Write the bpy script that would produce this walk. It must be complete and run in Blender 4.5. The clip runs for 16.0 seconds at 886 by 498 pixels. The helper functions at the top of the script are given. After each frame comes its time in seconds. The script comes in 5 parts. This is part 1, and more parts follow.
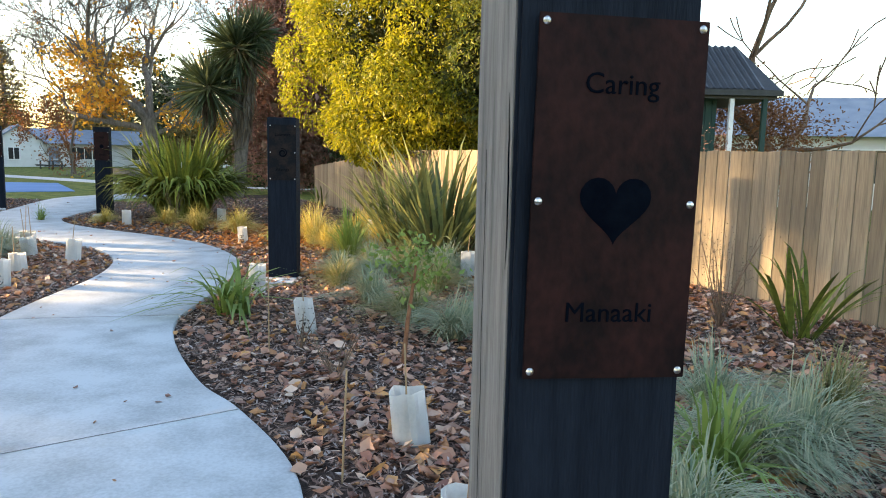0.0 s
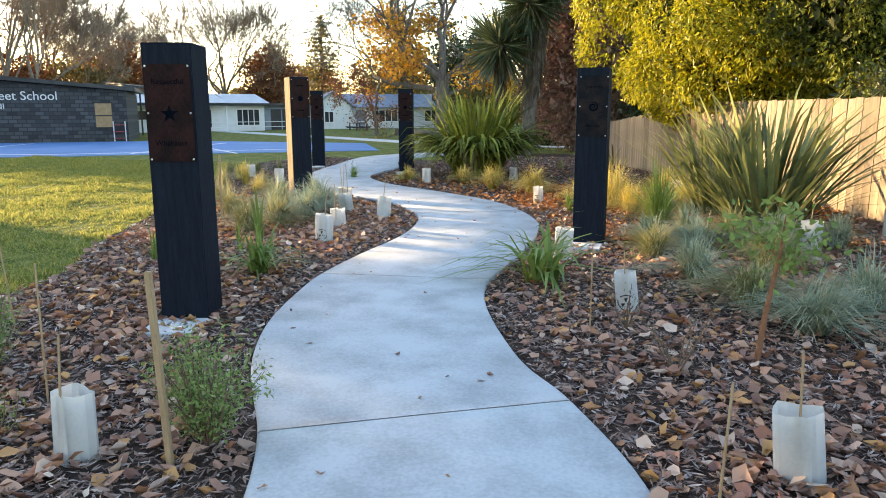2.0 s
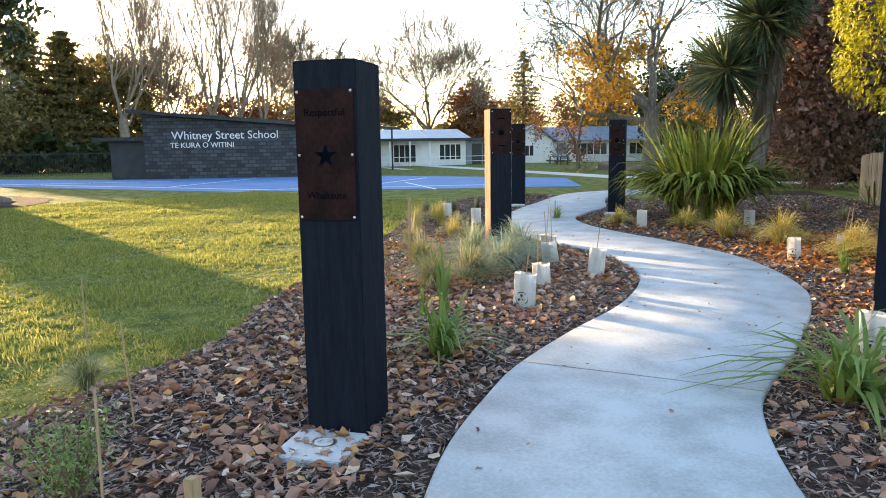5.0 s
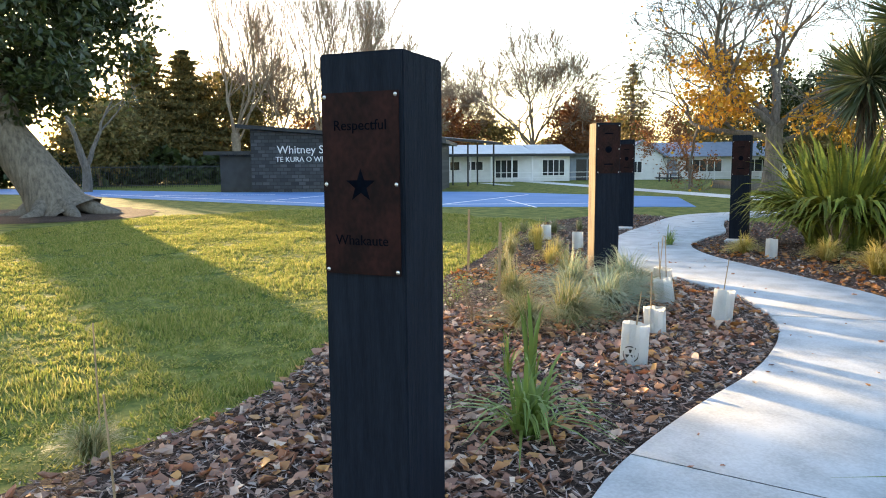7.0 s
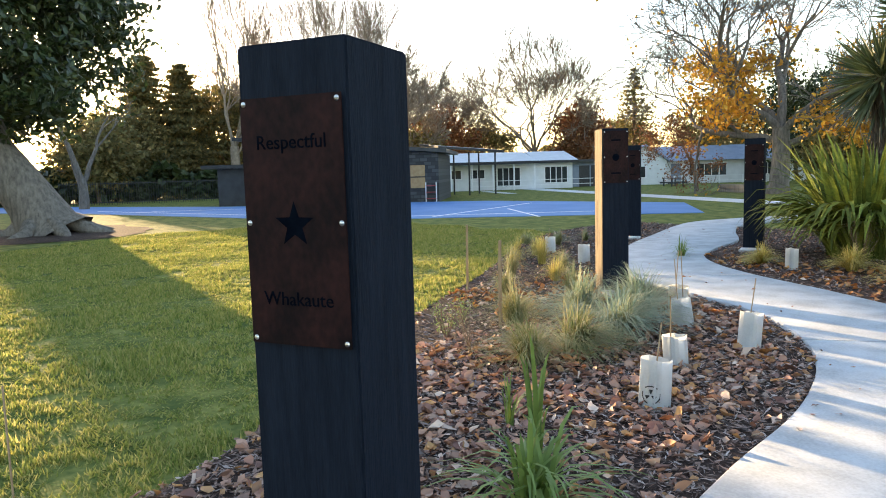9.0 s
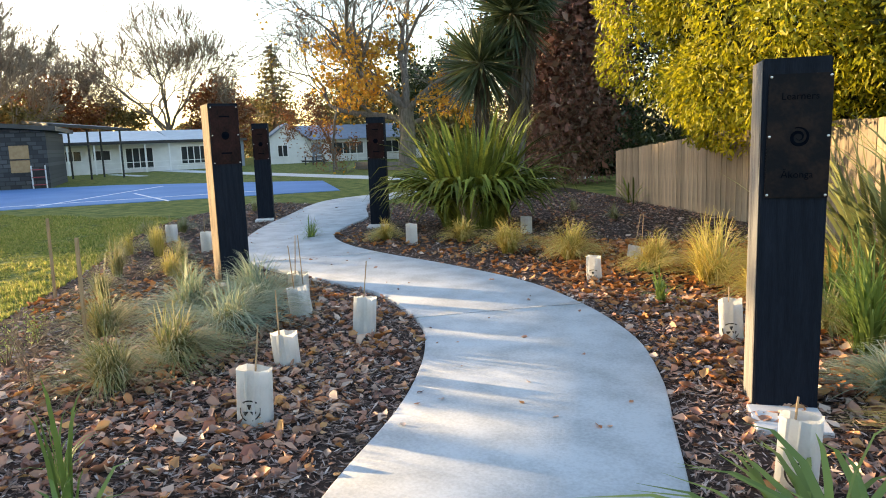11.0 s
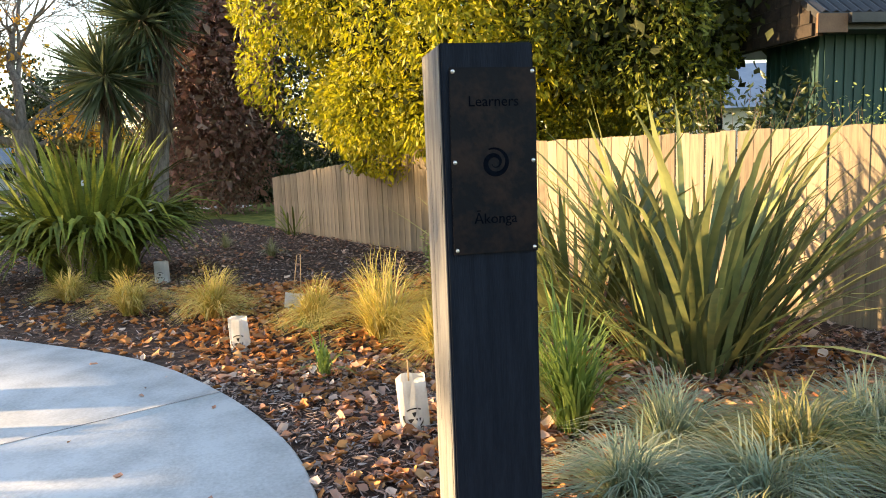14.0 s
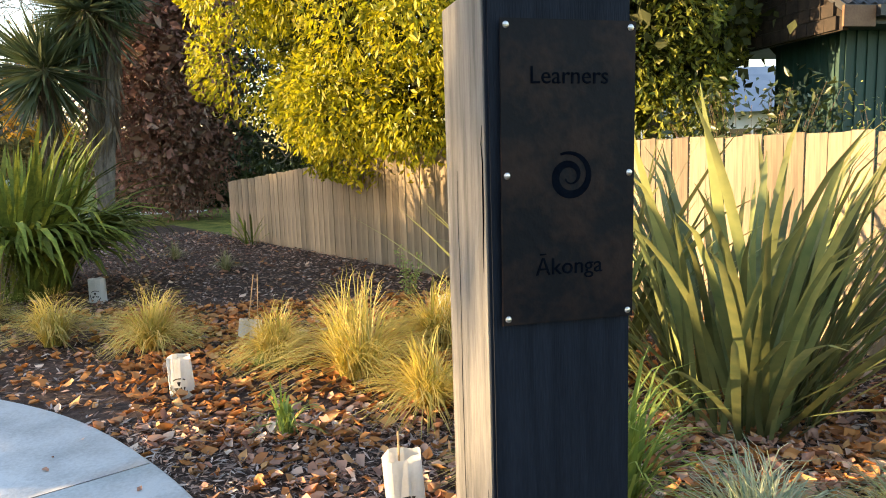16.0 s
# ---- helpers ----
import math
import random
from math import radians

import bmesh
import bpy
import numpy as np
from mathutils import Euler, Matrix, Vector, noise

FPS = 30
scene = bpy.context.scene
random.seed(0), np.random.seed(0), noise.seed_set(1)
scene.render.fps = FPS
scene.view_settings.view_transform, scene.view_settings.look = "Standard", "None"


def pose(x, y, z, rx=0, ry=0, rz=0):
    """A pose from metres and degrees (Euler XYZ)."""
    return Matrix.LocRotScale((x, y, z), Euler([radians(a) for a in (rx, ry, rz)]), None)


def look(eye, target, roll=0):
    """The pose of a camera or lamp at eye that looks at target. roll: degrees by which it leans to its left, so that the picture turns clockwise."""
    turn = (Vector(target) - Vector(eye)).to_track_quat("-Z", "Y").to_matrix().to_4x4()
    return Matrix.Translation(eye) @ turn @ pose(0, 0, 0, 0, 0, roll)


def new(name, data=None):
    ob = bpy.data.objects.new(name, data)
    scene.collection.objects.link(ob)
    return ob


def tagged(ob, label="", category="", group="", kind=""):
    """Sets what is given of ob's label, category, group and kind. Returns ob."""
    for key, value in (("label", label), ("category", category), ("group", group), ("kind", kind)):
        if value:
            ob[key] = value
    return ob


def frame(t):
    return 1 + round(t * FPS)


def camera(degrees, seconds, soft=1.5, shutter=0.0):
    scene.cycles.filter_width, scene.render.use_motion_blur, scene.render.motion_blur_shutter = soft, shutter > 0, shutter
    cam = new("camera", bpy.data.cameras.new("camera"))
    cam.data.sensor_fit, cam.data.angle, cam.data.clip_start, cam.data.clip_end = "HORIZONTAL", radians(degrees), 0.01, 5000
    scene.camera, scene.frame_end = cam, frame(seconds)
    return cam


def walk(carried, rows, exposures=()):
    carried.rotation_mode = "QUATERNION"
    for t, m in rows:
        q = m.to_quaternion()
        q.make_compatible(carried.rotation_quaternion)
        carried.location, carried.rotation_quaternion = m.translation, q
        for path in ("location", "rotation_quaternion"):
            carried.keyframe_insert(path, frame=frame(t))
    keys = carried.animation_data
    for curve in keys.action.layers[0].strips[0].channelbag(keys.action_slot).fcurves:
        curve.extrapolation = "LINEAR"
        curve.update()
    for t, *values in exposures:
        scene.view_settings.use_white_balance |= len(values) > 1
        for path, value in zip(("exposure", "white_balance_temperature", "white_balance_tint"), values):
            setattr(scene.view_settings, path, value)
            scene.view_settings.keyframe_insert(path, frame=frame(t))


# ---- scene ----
cam = camera(64.0, 16.0, 1.0)
PATH = [
    (0, (0.336, 0.886, 1.514), (0.169, 2.862, 1.255), 1.2),
    (0.4, (0.226, 0.948, 1.48), (-0.099, 2.9, 1.191), 1.3),
    (0.5, (0.201, 0.98, 1.483), (-0.166, 2.922, 1.175), 0.9),
    (1, (0.021, 1.066, 1.462), (-0.557, 2.947, 1.107), 0.5),
    (1.5, (-0.12, 1.201, 1.448), (-0.869, 3.016, 1.066), 0.1),
    (2, (-0.203, 1.441, 1.468), (-1.092, 3.192, 1.088), -0.2),
    (2.5, (-0.332, 1.665, 1.461), (-1.319, 3.365, 1.093), -0.2),
    (3, (-0.52, 1.879, 1.479), (-1.591, 3.532, 1.134), -0.2),
    (3.5, (-0.69, 2.112, 1.48), (-1.836, 3.716, 1.147), -0.8),
    (4, (-0.877, 2.394, 1.483), (-2.095, 3.948, 1.162), -0.7),
    (4.2, (-0.948, 2.47, 1.464), (-2.199, 4.0, 1.158), -1.0),
    (6.3, (-1.7, 3.28, 1.561), (-3.163, 4.618, 1.293), -0.3),
    (6.5, (-1.776, 3.38, 1.543), (-3.264, 4.693, 1.291), -0.6),
    (7, (-1.909, 3.593, 1.539), (-3.452, 4.842, 1.298), -0.5),
    (7.5, (-2.089, 3.811, 1.559), (-3.678, 5.003, 1.326), -0.4),
    (8, (-2.303, 3.932, 1.564), (-3.921, 5.086, 1.342), -0.7),
    (8.2, (-2.357, 3.947, 1.583), (-3.98, 5.096, 1.367), -1.1),
    (10.3, (-2.415, 4.655, 1.588), (-3.556, 6.276, 1.319), -2.5),
    (10.5, (-2.427, 4.742, 1.576), (-3.464, 6.429, 1.295), -2.6),
    (11, (-2.507, 4.915, 1.575), (-3.301, 6.725, 1.268), -2.1),
    (11.5, (-2.551, 5.138, 1.539), (-3.156, 7.017, 1.216), -1.8),
    (12, (-2.514, 5.401, 1.556), (-2.953, 7.325, 1.227), -1.7),
    (12.5, (-2.528, 5.686, 1.529), (-2.807, 7.64, 1.201), -1.6),
    (13, (-2.572, 6.018, 1.541), (-2.715, 7.988, 1.226), -1.7),
    (13.5, (-2.563, 6.318, 1.561), (-2.577, 8.296, 1.269), -1.9),
    (14, (-2.601, 6.635, 1.563), (-2.507, 8.614, 1.29), -2.3),
    (14.5, (-2.682, 6.95, 1.583), (-2.493, 8.925, 1.331), -2.4),
    (15, (-2.662, 7.218, 1.585), (-2.41, 9.187, 1.341), -2.4),
    (15.5, (-2.655, 7.447, 1.591), (-2.388, 9.414, 1.346), -2.2),
    (16, (-2.722, 7.634, 1.573), (-2.52, 9.605, 1.306), -1.8),
]
walk(cam, [(t, look(eye, target, roll)) for t, eye, target, roll in PATH], [(0.0, 2.8, 7050, 18), (8.0, 2.74, 6950, 18), (11.0, 2.55, 7050, 18), (14.0, 2.82, 7400, 20), (16.0, 2.9, 7350, 19)])

# ---- world, sun, exposure ----
SUN_BEARING, SUN_ELEV = 87.0, 6.5        # degrees left of +y, and above the horizon
_b, _e = radians(SUN_BEARING), radians(SUN_ELEV)
sun_way = Vector((-math.sin(_b) * math.cos(_e), math.cos(_b) * math.cos(_e), math.sin(_e)))
world = bpy.data.worlds.new("sky")
scene.world = world
world.use_nodes = True
_wn = world.node_tree
_sky = _wn.nodes.new("ShaderNodeTexSky")
_sky.sky_type, _sky.sun_disc = "NISHITA", False
_sky.sun_elevation, _sky.sun_rotation = _e, -_b
_sky.air_density, _sky.dust_density, _sky.ozone_density = 1.0, 1.0, 1.6
_wn.links.new(_sky.outputs[0], _wn.nodes["Background"].inputs[0])
_wn.nodes["Background"].inputs[1].default_value = 0.15
sun_data = bpy.data.lights.new("sun", "SUN")
sun_data.energy, sun_data.angle, sun_data.color = 2.9, radians(0.6), (1.0, 0.76, 0.42)
sun = new("sun", sun_data)
sun.matrix_world = look(sun_way * 200, (0, 0, 0))

# ---- materials ----


def mat(name, a, b, scale=8.0, rough=0.8, bump=0.3, fine=60.0, metal=0.0, see=0.0, vary=0.0, spread=(0.35, 0.65), stretch=None, island=False, spec=0.4):
    """Two colours mixed by coarse and fine noise, with relief; see: light let through; vary: brightness change from piece to piece."""
    m = bpy.data.materials.new(name)
    m.use_nodes = True
    nt = m.node_tree
    N, L = nt.nodes, nt.links
    p = N["Principled BSDF"]
    co = N.new("ShaderNodeTexCoord")
    src = co.outputs["Object"]
    if stretch:
        mp = N.new("ShaderNodeMapping")
        mp.inputs["Scale"].default_value = stretch
        L.new(src, mp.inputs[0])
        src = mp.outputs[0]
    n1, n2 = N.new("ShaderNodeTexNoise"), N.new("ShaderNodeTexNoise")
    for n, s, d in ((n1, scale, 5), (n2, fine, 3)):
        n.inputs["Scale"].default_value, n.inputs["Detail"].default_value = s, d
        L.new(src, n.inputs["Vector"])
    mixn = N.new("ShaderNodeMath")
    mixn.operation = "MULTIPLY_ADD"
    mixn.inputs[1].default_value = 0.35
    L.new(n2.outputs[0], mixn.inputs[0])
    sc = N.new("ShaderNodeMath")
    sc.operation = "MULTIPLY"
    sc.inputs[1].default_value = 0.65
    L.new(n1.outputs[0], sc.inputs[0])
    L.new(sc.outputs[0], mixn.inputs[2])
    ramp = N.new("ShaderNodeValToRGB")
    ramp.color_ramp.elements[0].position, ramp.color_ramp.elements[1].position = spread
    ramp.color_ramp.elements[0].color, ramp.color_ramp.elements[1].color = (*a, 1), (*b, 1)
    L.new(mixn.outputs[0], ramp.inputs[0])
    col = ramp.outputs[0]
    if vary:
        if island:
            rnd = N.new("ShaderNodeNewGeometry").outputs["Random Per Island"]
        else:
            rnd = N.new("ShaderNodeObjectInfo").outputs["Random"]
        hsv = N.new("ShaderNodeHueSaturation")
        mr = N.new("ShaderNodeMapRange")
        mr.inputs["To Min"].default_value, mr.inputs["To Max"].default_value = 1 - vary, 1 + vary
        L.new(rnd, mr.inputs[0])
        L.new(mr.outputs[0], hsv.inputs["Value"])
        L.new(col, hsv.inputs["Color"])
        col = hsv.outputs[0]
    L.new(col, p.inputs["Base Color"])
    p.inputs["Roughness"].default_value, p.inputs["Metallic"].default_value = rough, metal
    p.inputs["Specular IOR Level"].default_value = spec
    if bump:
        bp = N.new("ShaderNodeBump")
        bp.inputs["Strength"].default_value, bp.inputs["Distance"].default_value = bump, 0.02
        L.new(mixn.outputs[0], bp.inputs["Height"])
        L.new(bp.outputs[0], p.inputs["Normal"])
    if see:
        tr = N.new("ShaderNodeBsdfTranslucent")
        mx = N.new("ShaderNodeMixShader")
        mx.inputs[0].default_value = see
        L.new(col, tr.inputs[0])
        L.new(p.outputs[0], mx.inputs[1])
        L.new(tr.outputs[0], mx.inputs[2])
        L.new(mx.outputs[0], N["Material Output"].inputs[0])
    return m


def leafy(name, colours, rough=0.6, see=0.35, spec=0.4):
    """Leaves whose colour is drawn piece by piece from a list."""
    m = mat(name, colours[0], colours[0], 5, rough, 0, see=see, spec=spec)
    nt = m.node_tree
    g = nt.nodes.new("ShaderNodeNewGeometry")
    r = nt.nodes.new("ShaderNodeValToRGB")
    els = r.color_ramp.elements
    while len(els) < len(colours):
        els.new(0.5)
    for i, c in enumerate(colours):
        els[i].position, els[i].color = i / max(1, len(colours) - 1), (*c, 1)
    nt.links.new(g.outputs["Random Per Island"], r.inputs[0])
    for n in nt.nodes:
        if n.type in ("BSDF_PRINCIPLED", "BSDF_TRANSLUCENT"):
            nt.links.new(r.outputs[0], n.inputs[0])
    return m


def brick_paint():
    m = mat("dark_painted_brick", (0.022, 0.026, 0.032), (0.05, 0.056, 0.064), 3, 0.6, 0)
    nt = m.node_tree
    b = nt.nodes.new("ShaderNodeTexBrick")
    b.inputs["Scale"].default_value = 1.0
    b.inputs["Brick Width"].default_value, b.inputs["Row Height"].default_value = 0.42, 0.2
    b.inputs["Mortar Size"].default_value = 0.018
    b.inputs["Color1"].default_value, b.inputs["Color2"].default_value = (0.02, 0.024, 0.03, 1), (0.075, 0.08, 0.088, 1)
    b.inputs["Mortar"].default_value = (0.018, 0.02, 0.024, 1)
    co = nt.nodes.new("ShaderNodeTexCoord")
    sep, comb = nt.nodes.new("ShaderNodeSeparateXYZ"), nt.nodes.new("ShaderNodeCombineXYZ")
    nt.links.new(co.outputs["Object"], sep.inputs[0])
    nt.links.new(sep.outputs[0], comb.inputs[0])
    nt.links.new(sep.outputs[2], comb.inputs[1])
    nt.links.new(comb.outputs[0], b.inputs["Vector"])
    nt.links.new(b.outputs["Color"], nt.nodes["Principled BSDF"].inputs["Base Color"])
    bp = nt.nodes.new("ShaderNodeBump")
    bp.inputs["Strength"].default_value, bp.inputs["Distance"].default_value = 0.8, 0.02
    nt.links.new(b.outputs["Fac"], bp.inputs["Height"])
    bp.invert = True
    nt.links.new(bp.outputs[0], nt.nodes["Principled BSDF"].inputs["Normal"])
    return m


M = {
    "lawn": mat("mown_lawn", (0.06, 0.09, 0.02), (0.23, 0.23, 0.06), 2.6, 0.95, 1.0, fine=22, spread=(0.38, 0.64), spec=0.1),
    "grass": leafy("grass_blades", [(0.13, 0.19, 0.04), (0.28, 0.31, 0.08), (0.5, 0.43, 0.16), (0.18, 0.23, 0.05), (0.42, 0.38, 0.1)], 0.8, 0.5, 0.15),
    "soil": mat("mulch_soil", (0.03, 0.021, 0.018), (0.11, 0.075, 0.06), 14, 0.95, 1.0, fine=90, spec=0.1),
    "chips": leafy("bark_chips", [(0.12, 0.072, 0.056), (0.3, 0.2, 0.165), (0.54, 0.44, 0.39), (0.05, 0.032, 0.027), (0.4, 0.26, 0.2), (0.16, 0.1, 0.078)], 0.9, 0, 0.2),
    "litter": leafy("dry_leaves", [(0.42, 0.2, 0.13), (0.62, 0.36, 0.24), (0.2, 0.09, 0.066), (0.8, 0.6, 0.46), (0.36, 0.15, 0.095), (0.64, 0.33, 0.12), (0.3, 0.165, 0.125), (0.54, 0.29, 0.19), (0.23, 0.11, 0.085)], 0.6, 0.12, 0.3),
    "orange_litter": leafy("orange_leaves", [(0.42, 0.16, 0.05), (0.55, 0.23, 0.07), (0.3, 0.11, 0.04), (0.58, 0.33, 0.14)], 0.75, 0.12, 0.3),
    "concrete": mat("brushed_concrete", (0.37, 0.385, 0.39), (0.54, 0.56, 0.57), 2.8, 0.9, 0.25, fine=55, spread=(0.36, 0.6), spec=0.15),
    "pad": mat("pale_concrete", (0.5, 0.5, 0.5), (0.66, 0.66, 0.65), 6, 0.85, 0.2, fine=90),
    "post": mat("navy_stained_timber", (0.004, 0.007, 0.013), (0.011, 0.016, 0.026), 5, 0.75, 0.35, fine=40, stretch=(6, 6, 0.5), spec=0.12),
    "bare_side": mat("weathered_grey_timber", (0.1, 0.097, 0.09), (0.22, 0.212, 0.195), 5, 0.85, 0.6, fine=30, stretch=(5, 5, 0.4)),
    "rust": mat("rusted_steel", (0.008, 0.0042, 0.0048), (0.03, 0.0105, 0.0095), 6, 0.6, 0.2, fine=50, metal=0.1, spec=0.1, spread=(0.4, 0.62), stretch=(1, 1, 0.7)),
    "steel_dark": mat("dark_blued_steel", (0.004, 0.005, 0.008), (0.02, 0.0125, 0.0115), 9, 0.5, 0.2, fine=45, metal=0.1, spec=0.12, spread=(0.42, 0.62)),
    "screw": mat("stainless_steel", (0.55, 0.53, 0.5), (0.7, 0.68, 0.66), 40, 0.3, 0, metal=1.0),
    "cutout": mat("cutout_shadow_blue", (0.002, 0.003, 0.006), (0.004, 0.006, 0.01), 20, 0.9, 0.1, spec=0.0),
    "fence": mat("weathered_palings", (0.13, 0.104, 0.078), (0.31, 0.245, 0.163), 3, 0.85, 0.4, fine=20, stretch=(4, 4, 0.35), vary=0.3),
    "guard": mat("white_corrugated_plastic", (0.66, 0.66, 0.64), (0.8, 0.8, 0.785), 6, 0.5, 0.1, fine=70, see=0.25, spread=(0.2, 0.5)),
    "ink": mat("black_print", (0.012, 0.012, 0.012), (0.03, 0.03, 0.03), 30, 0.6, 0),
    "stake": mat("bamboo_and_pine", (0.3, 0.19, 0.1), (0.45, 0.31, 0.18), 10, 0.75, 0.2, fine=60, stretch=(4, 4, 0.5)),
    "twig_bark": mat("pale_brown_twigs", (0.15, 0.11, 0.08), (0.3, 0.23, 0.165), 4, 0.9, 0.2),
    "bark": mat("grey_bark", (0.09, 0.075, 0.06), (0.24, 0.205, 0.17), 5, 0.9, 0.8, fine=30, stretch=(2, 2, 0.6)),
    "far_bark": mat("brown_bark", (0.12, 0.075, 0.05), (0.24, 0.16, 0.11), 2, 0.9, 0.3, fine=12),
    "red_stem": mat("red_brown_stem", (0.2, 0.08, 0.04), (0.3, 0.14, 0.07), 20, 0.8, 0.2),
    "gold": leafy("yellow_green_foliage", [(0.22, 0.24, 0.012), (0.4, 0.37, 0.016), (0.13, 0.16, 0.012), (0.5, 0.43, 0.028), (0.31, 0.3, 0.014)], 0.5, 0.45),
    "mixed_green": leafy("green_and_gold_foliage", [(0.09, 0.13, 0.02), (0.17, 0.2, 0.03), (0.28, 0.28, 0.03), (0.06, 0.09, 0.02)], 0.5, 0.4),
    "side_tan": mat("tan_sawn_timber", (0.085, 0.06, 0.034), (0.19, 0.135, 0.078), 5, 0.85, 0.6, fine=30, stretch=(5, 5, 0.4)),
    # near-black leaf tones: the shade deep in a crown, put into the colour
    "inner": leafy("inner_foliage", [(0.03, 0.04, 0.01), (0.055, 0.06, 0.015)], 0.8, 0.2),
    "flax": leafy("flax_leaves", [(0.075, 0.1, 0.028), (0.13, 0.15, 0.05), (0.055, 0.08, 0.025), (0.18, 0.18, 0.07)], 0.42, 0.22),
    "flax_b": mat("flax_blade", (0.09, 0.13, 0.055), (0.27, 0.265, 0.095), 1.4, 0.45, 0.15, fine=9, see=0.25, vary=0.5, spec=0.25),
    "flax_dark": mat("dark_flax_blade", (0.055, 0.095, 0.018), (0.25, 0.28, 0.05), 2, 0.6, 0.15, fine=25, see=0.22, vary=0.5, spec=0.2),
    "tussock": leafy("tussock_blades", [(0.16, 0.2, 0.07), (0.3, 0.29, 0.12), (0.45, 0.39, 0.21), (0.12, 0.17, 0.06)], 0.6, 0.3),
    "blue_tussock": leafy("blue_green_tussock", [(0.2, 0.28, 0.18), (0.34, 0.4, 0.27), (0.5, 0.49, 0.33), (0.15, 0.23, 0.15)], 0.6, 0.3),
    "gold_tussock": leafy("golden_tussock", [(0.4, 0.35, 0.07), (0.62, 0.5, 0.13), (0.72, 0.57, 0.22), (0.28, 0.3, 0.06)], 0.6, 0.35),
    "bright": leafy("fresh_green_blades", [(0.15, 0.23, 0.05), (0.24, 0.33, 0.08), (0.12, 0.19, 0.045)], 0.5, 0.35),
    "shrub": leafy("small_shrub_leaves", [(0.13, 0.21, 0.055), (0.22, 0.31, 0.09), (0.3, 0.36, 0.13)], 0.6, 0.3),
    "grey_shrub": leafy("wiry_shrub_leaves", [(0.13, 0.11, 0.075), (0.22, 0.18, 0.13), (0.1, 0.1, 0.06)], 0.7, 0.2),
    "dark_leaf": leafy("glossy_dark_leaves", [(0.02, 0.035, 0.012), (0.04, 0.06, 0.02), (0.06, 0.075, 0.025), (0.03, 0.045, 0.014)], 0.35, 0.15),
    "red_leaf": leafy("dark_red_foliage", [(0.26, 0.12, 0.09), (0.38, 0.19, 0.15), (0.2, 0.12, 0.09), (0.34, 0.23, 0.17)], 0.7, 0.25),
    "orange_leaf": leafy("orange_autumn_foliage", [(0.6, 0.27, 0.03), (0.68, 0.4, 0.05), (0.48, 0.19, 0.025)], 0.6, 0.4),
    "russet_leaf": leafy("russet_foliage", [(0.2, 0.075, 0.03), (0.28, 0.12, 0.045), (0.15, 0.06, 0.03)], 0.7, 0.3),
    "olive_leaf": leafy("olive_far_foliage", [(0.15, 0.13, 0.045), (0.26, 0.2, 0.07), (0.1, 0.095, 0.035), (0.34, 0.23, 0.08)], 0.8, 0.25),
    "conifer_leaf": leafy("conifer_needles", [(0.09, 0.085, 0.03), (0.16, 0.13, 0.045), (0.23, 0.16, 0.05)], 0.8, 0.35),
    "cabbage": leafy("cabbage_tree_leaves", [(0.04, 0.065, 0.03), (0.08, 0.105, 0.045), (0.12, 0.14, 0.07)], 0.4, 0.2),
    "skirt": leafy("dead_leaf_skirt", [(0.1, 0.075, 0.05), (0.19, 0.145, 0.1), (0.07, 0.05, 0.035)], 0.9, 0.1),
    "shingle": mat("dark_brown_shingle", (0.012, 0.009, 0.007), (0.04, 0.028, 0.02), 9, 0.85, 0.4, fine=40),
    "brick": brick_paint(),
    "dark_wall": mat("charcoal_cladding", (0.025, 0.028, 0.033), (0.045, 0.05, 0.056), 2, 0.6, 0.1),
    "roof_dark": mat("dark_metal_roof", (0.03, 0.032, 0.036), (0.055, 0.058, 0.064), 3, 0.45, 0.1, metal=0.3),
    "roof_pale": mat("pale_metal_roof", (0.5, 0.52, 0.55), (0.62, 0.64, 0.67), 2, 0.5, 0.1),
    "roof_blue": mat("blue_grey_roof", (0.16, 0.2, 0.26), (0.24, 0.28, 0.34), 2, 0.6, 0.1),
    "white_wall": mat("white_weatherboard", (0.62, 0.62, 0.62), (0.74, 0.74, 0.735), 2, 0.7, 0.1),
    "glass": mat("window_glass", (0.02, 0.025, 0.03), (0.05, 0.055, 0.06), 1.2, 0.08, 0, spec=0.8),
    "white": mat("white_paint", (0.72, 0.72, 0.72), (0.8, 0.8, 0.8), 5, 0.5, 0),
    "metal_dark": mat("black_steel_tube", (0.02, 0.022, 0.025), (0.04, 0.042, 0.046), 8, 0.45, 0, metal=0.3),
    "court": mat("blue_court_surface", (0.07, 0.18, 0.4), (0.12, 0.26, 0.5), 0.5, 0.75, 0.1, fine=30),
    "green_wall": mat("dark_green_cladding", (0.007, 0.036, 0.03), (0.015, 0.06, 0.05), 2, 0.6, 0.15, fine=20, stretch=(6, 6, 0.4)),
    "brown_wood": mat("brown_fascia_timber", (0.12, 0.06, 0.035), (0.2, 0.11, 0.06), 5, 0.7, 0.2),
    "red": mat("red_paint", (0.3, 0.03, 0.04), (0.42, 0.05, 0.06), 6, 0.5, 0),
    "board": mat("timber_board", (0.3, 0.19, 0.09), (0.42, 0.28, 0.15), 5, 0.7, 0.2),
}

# ---- mesh tools ----


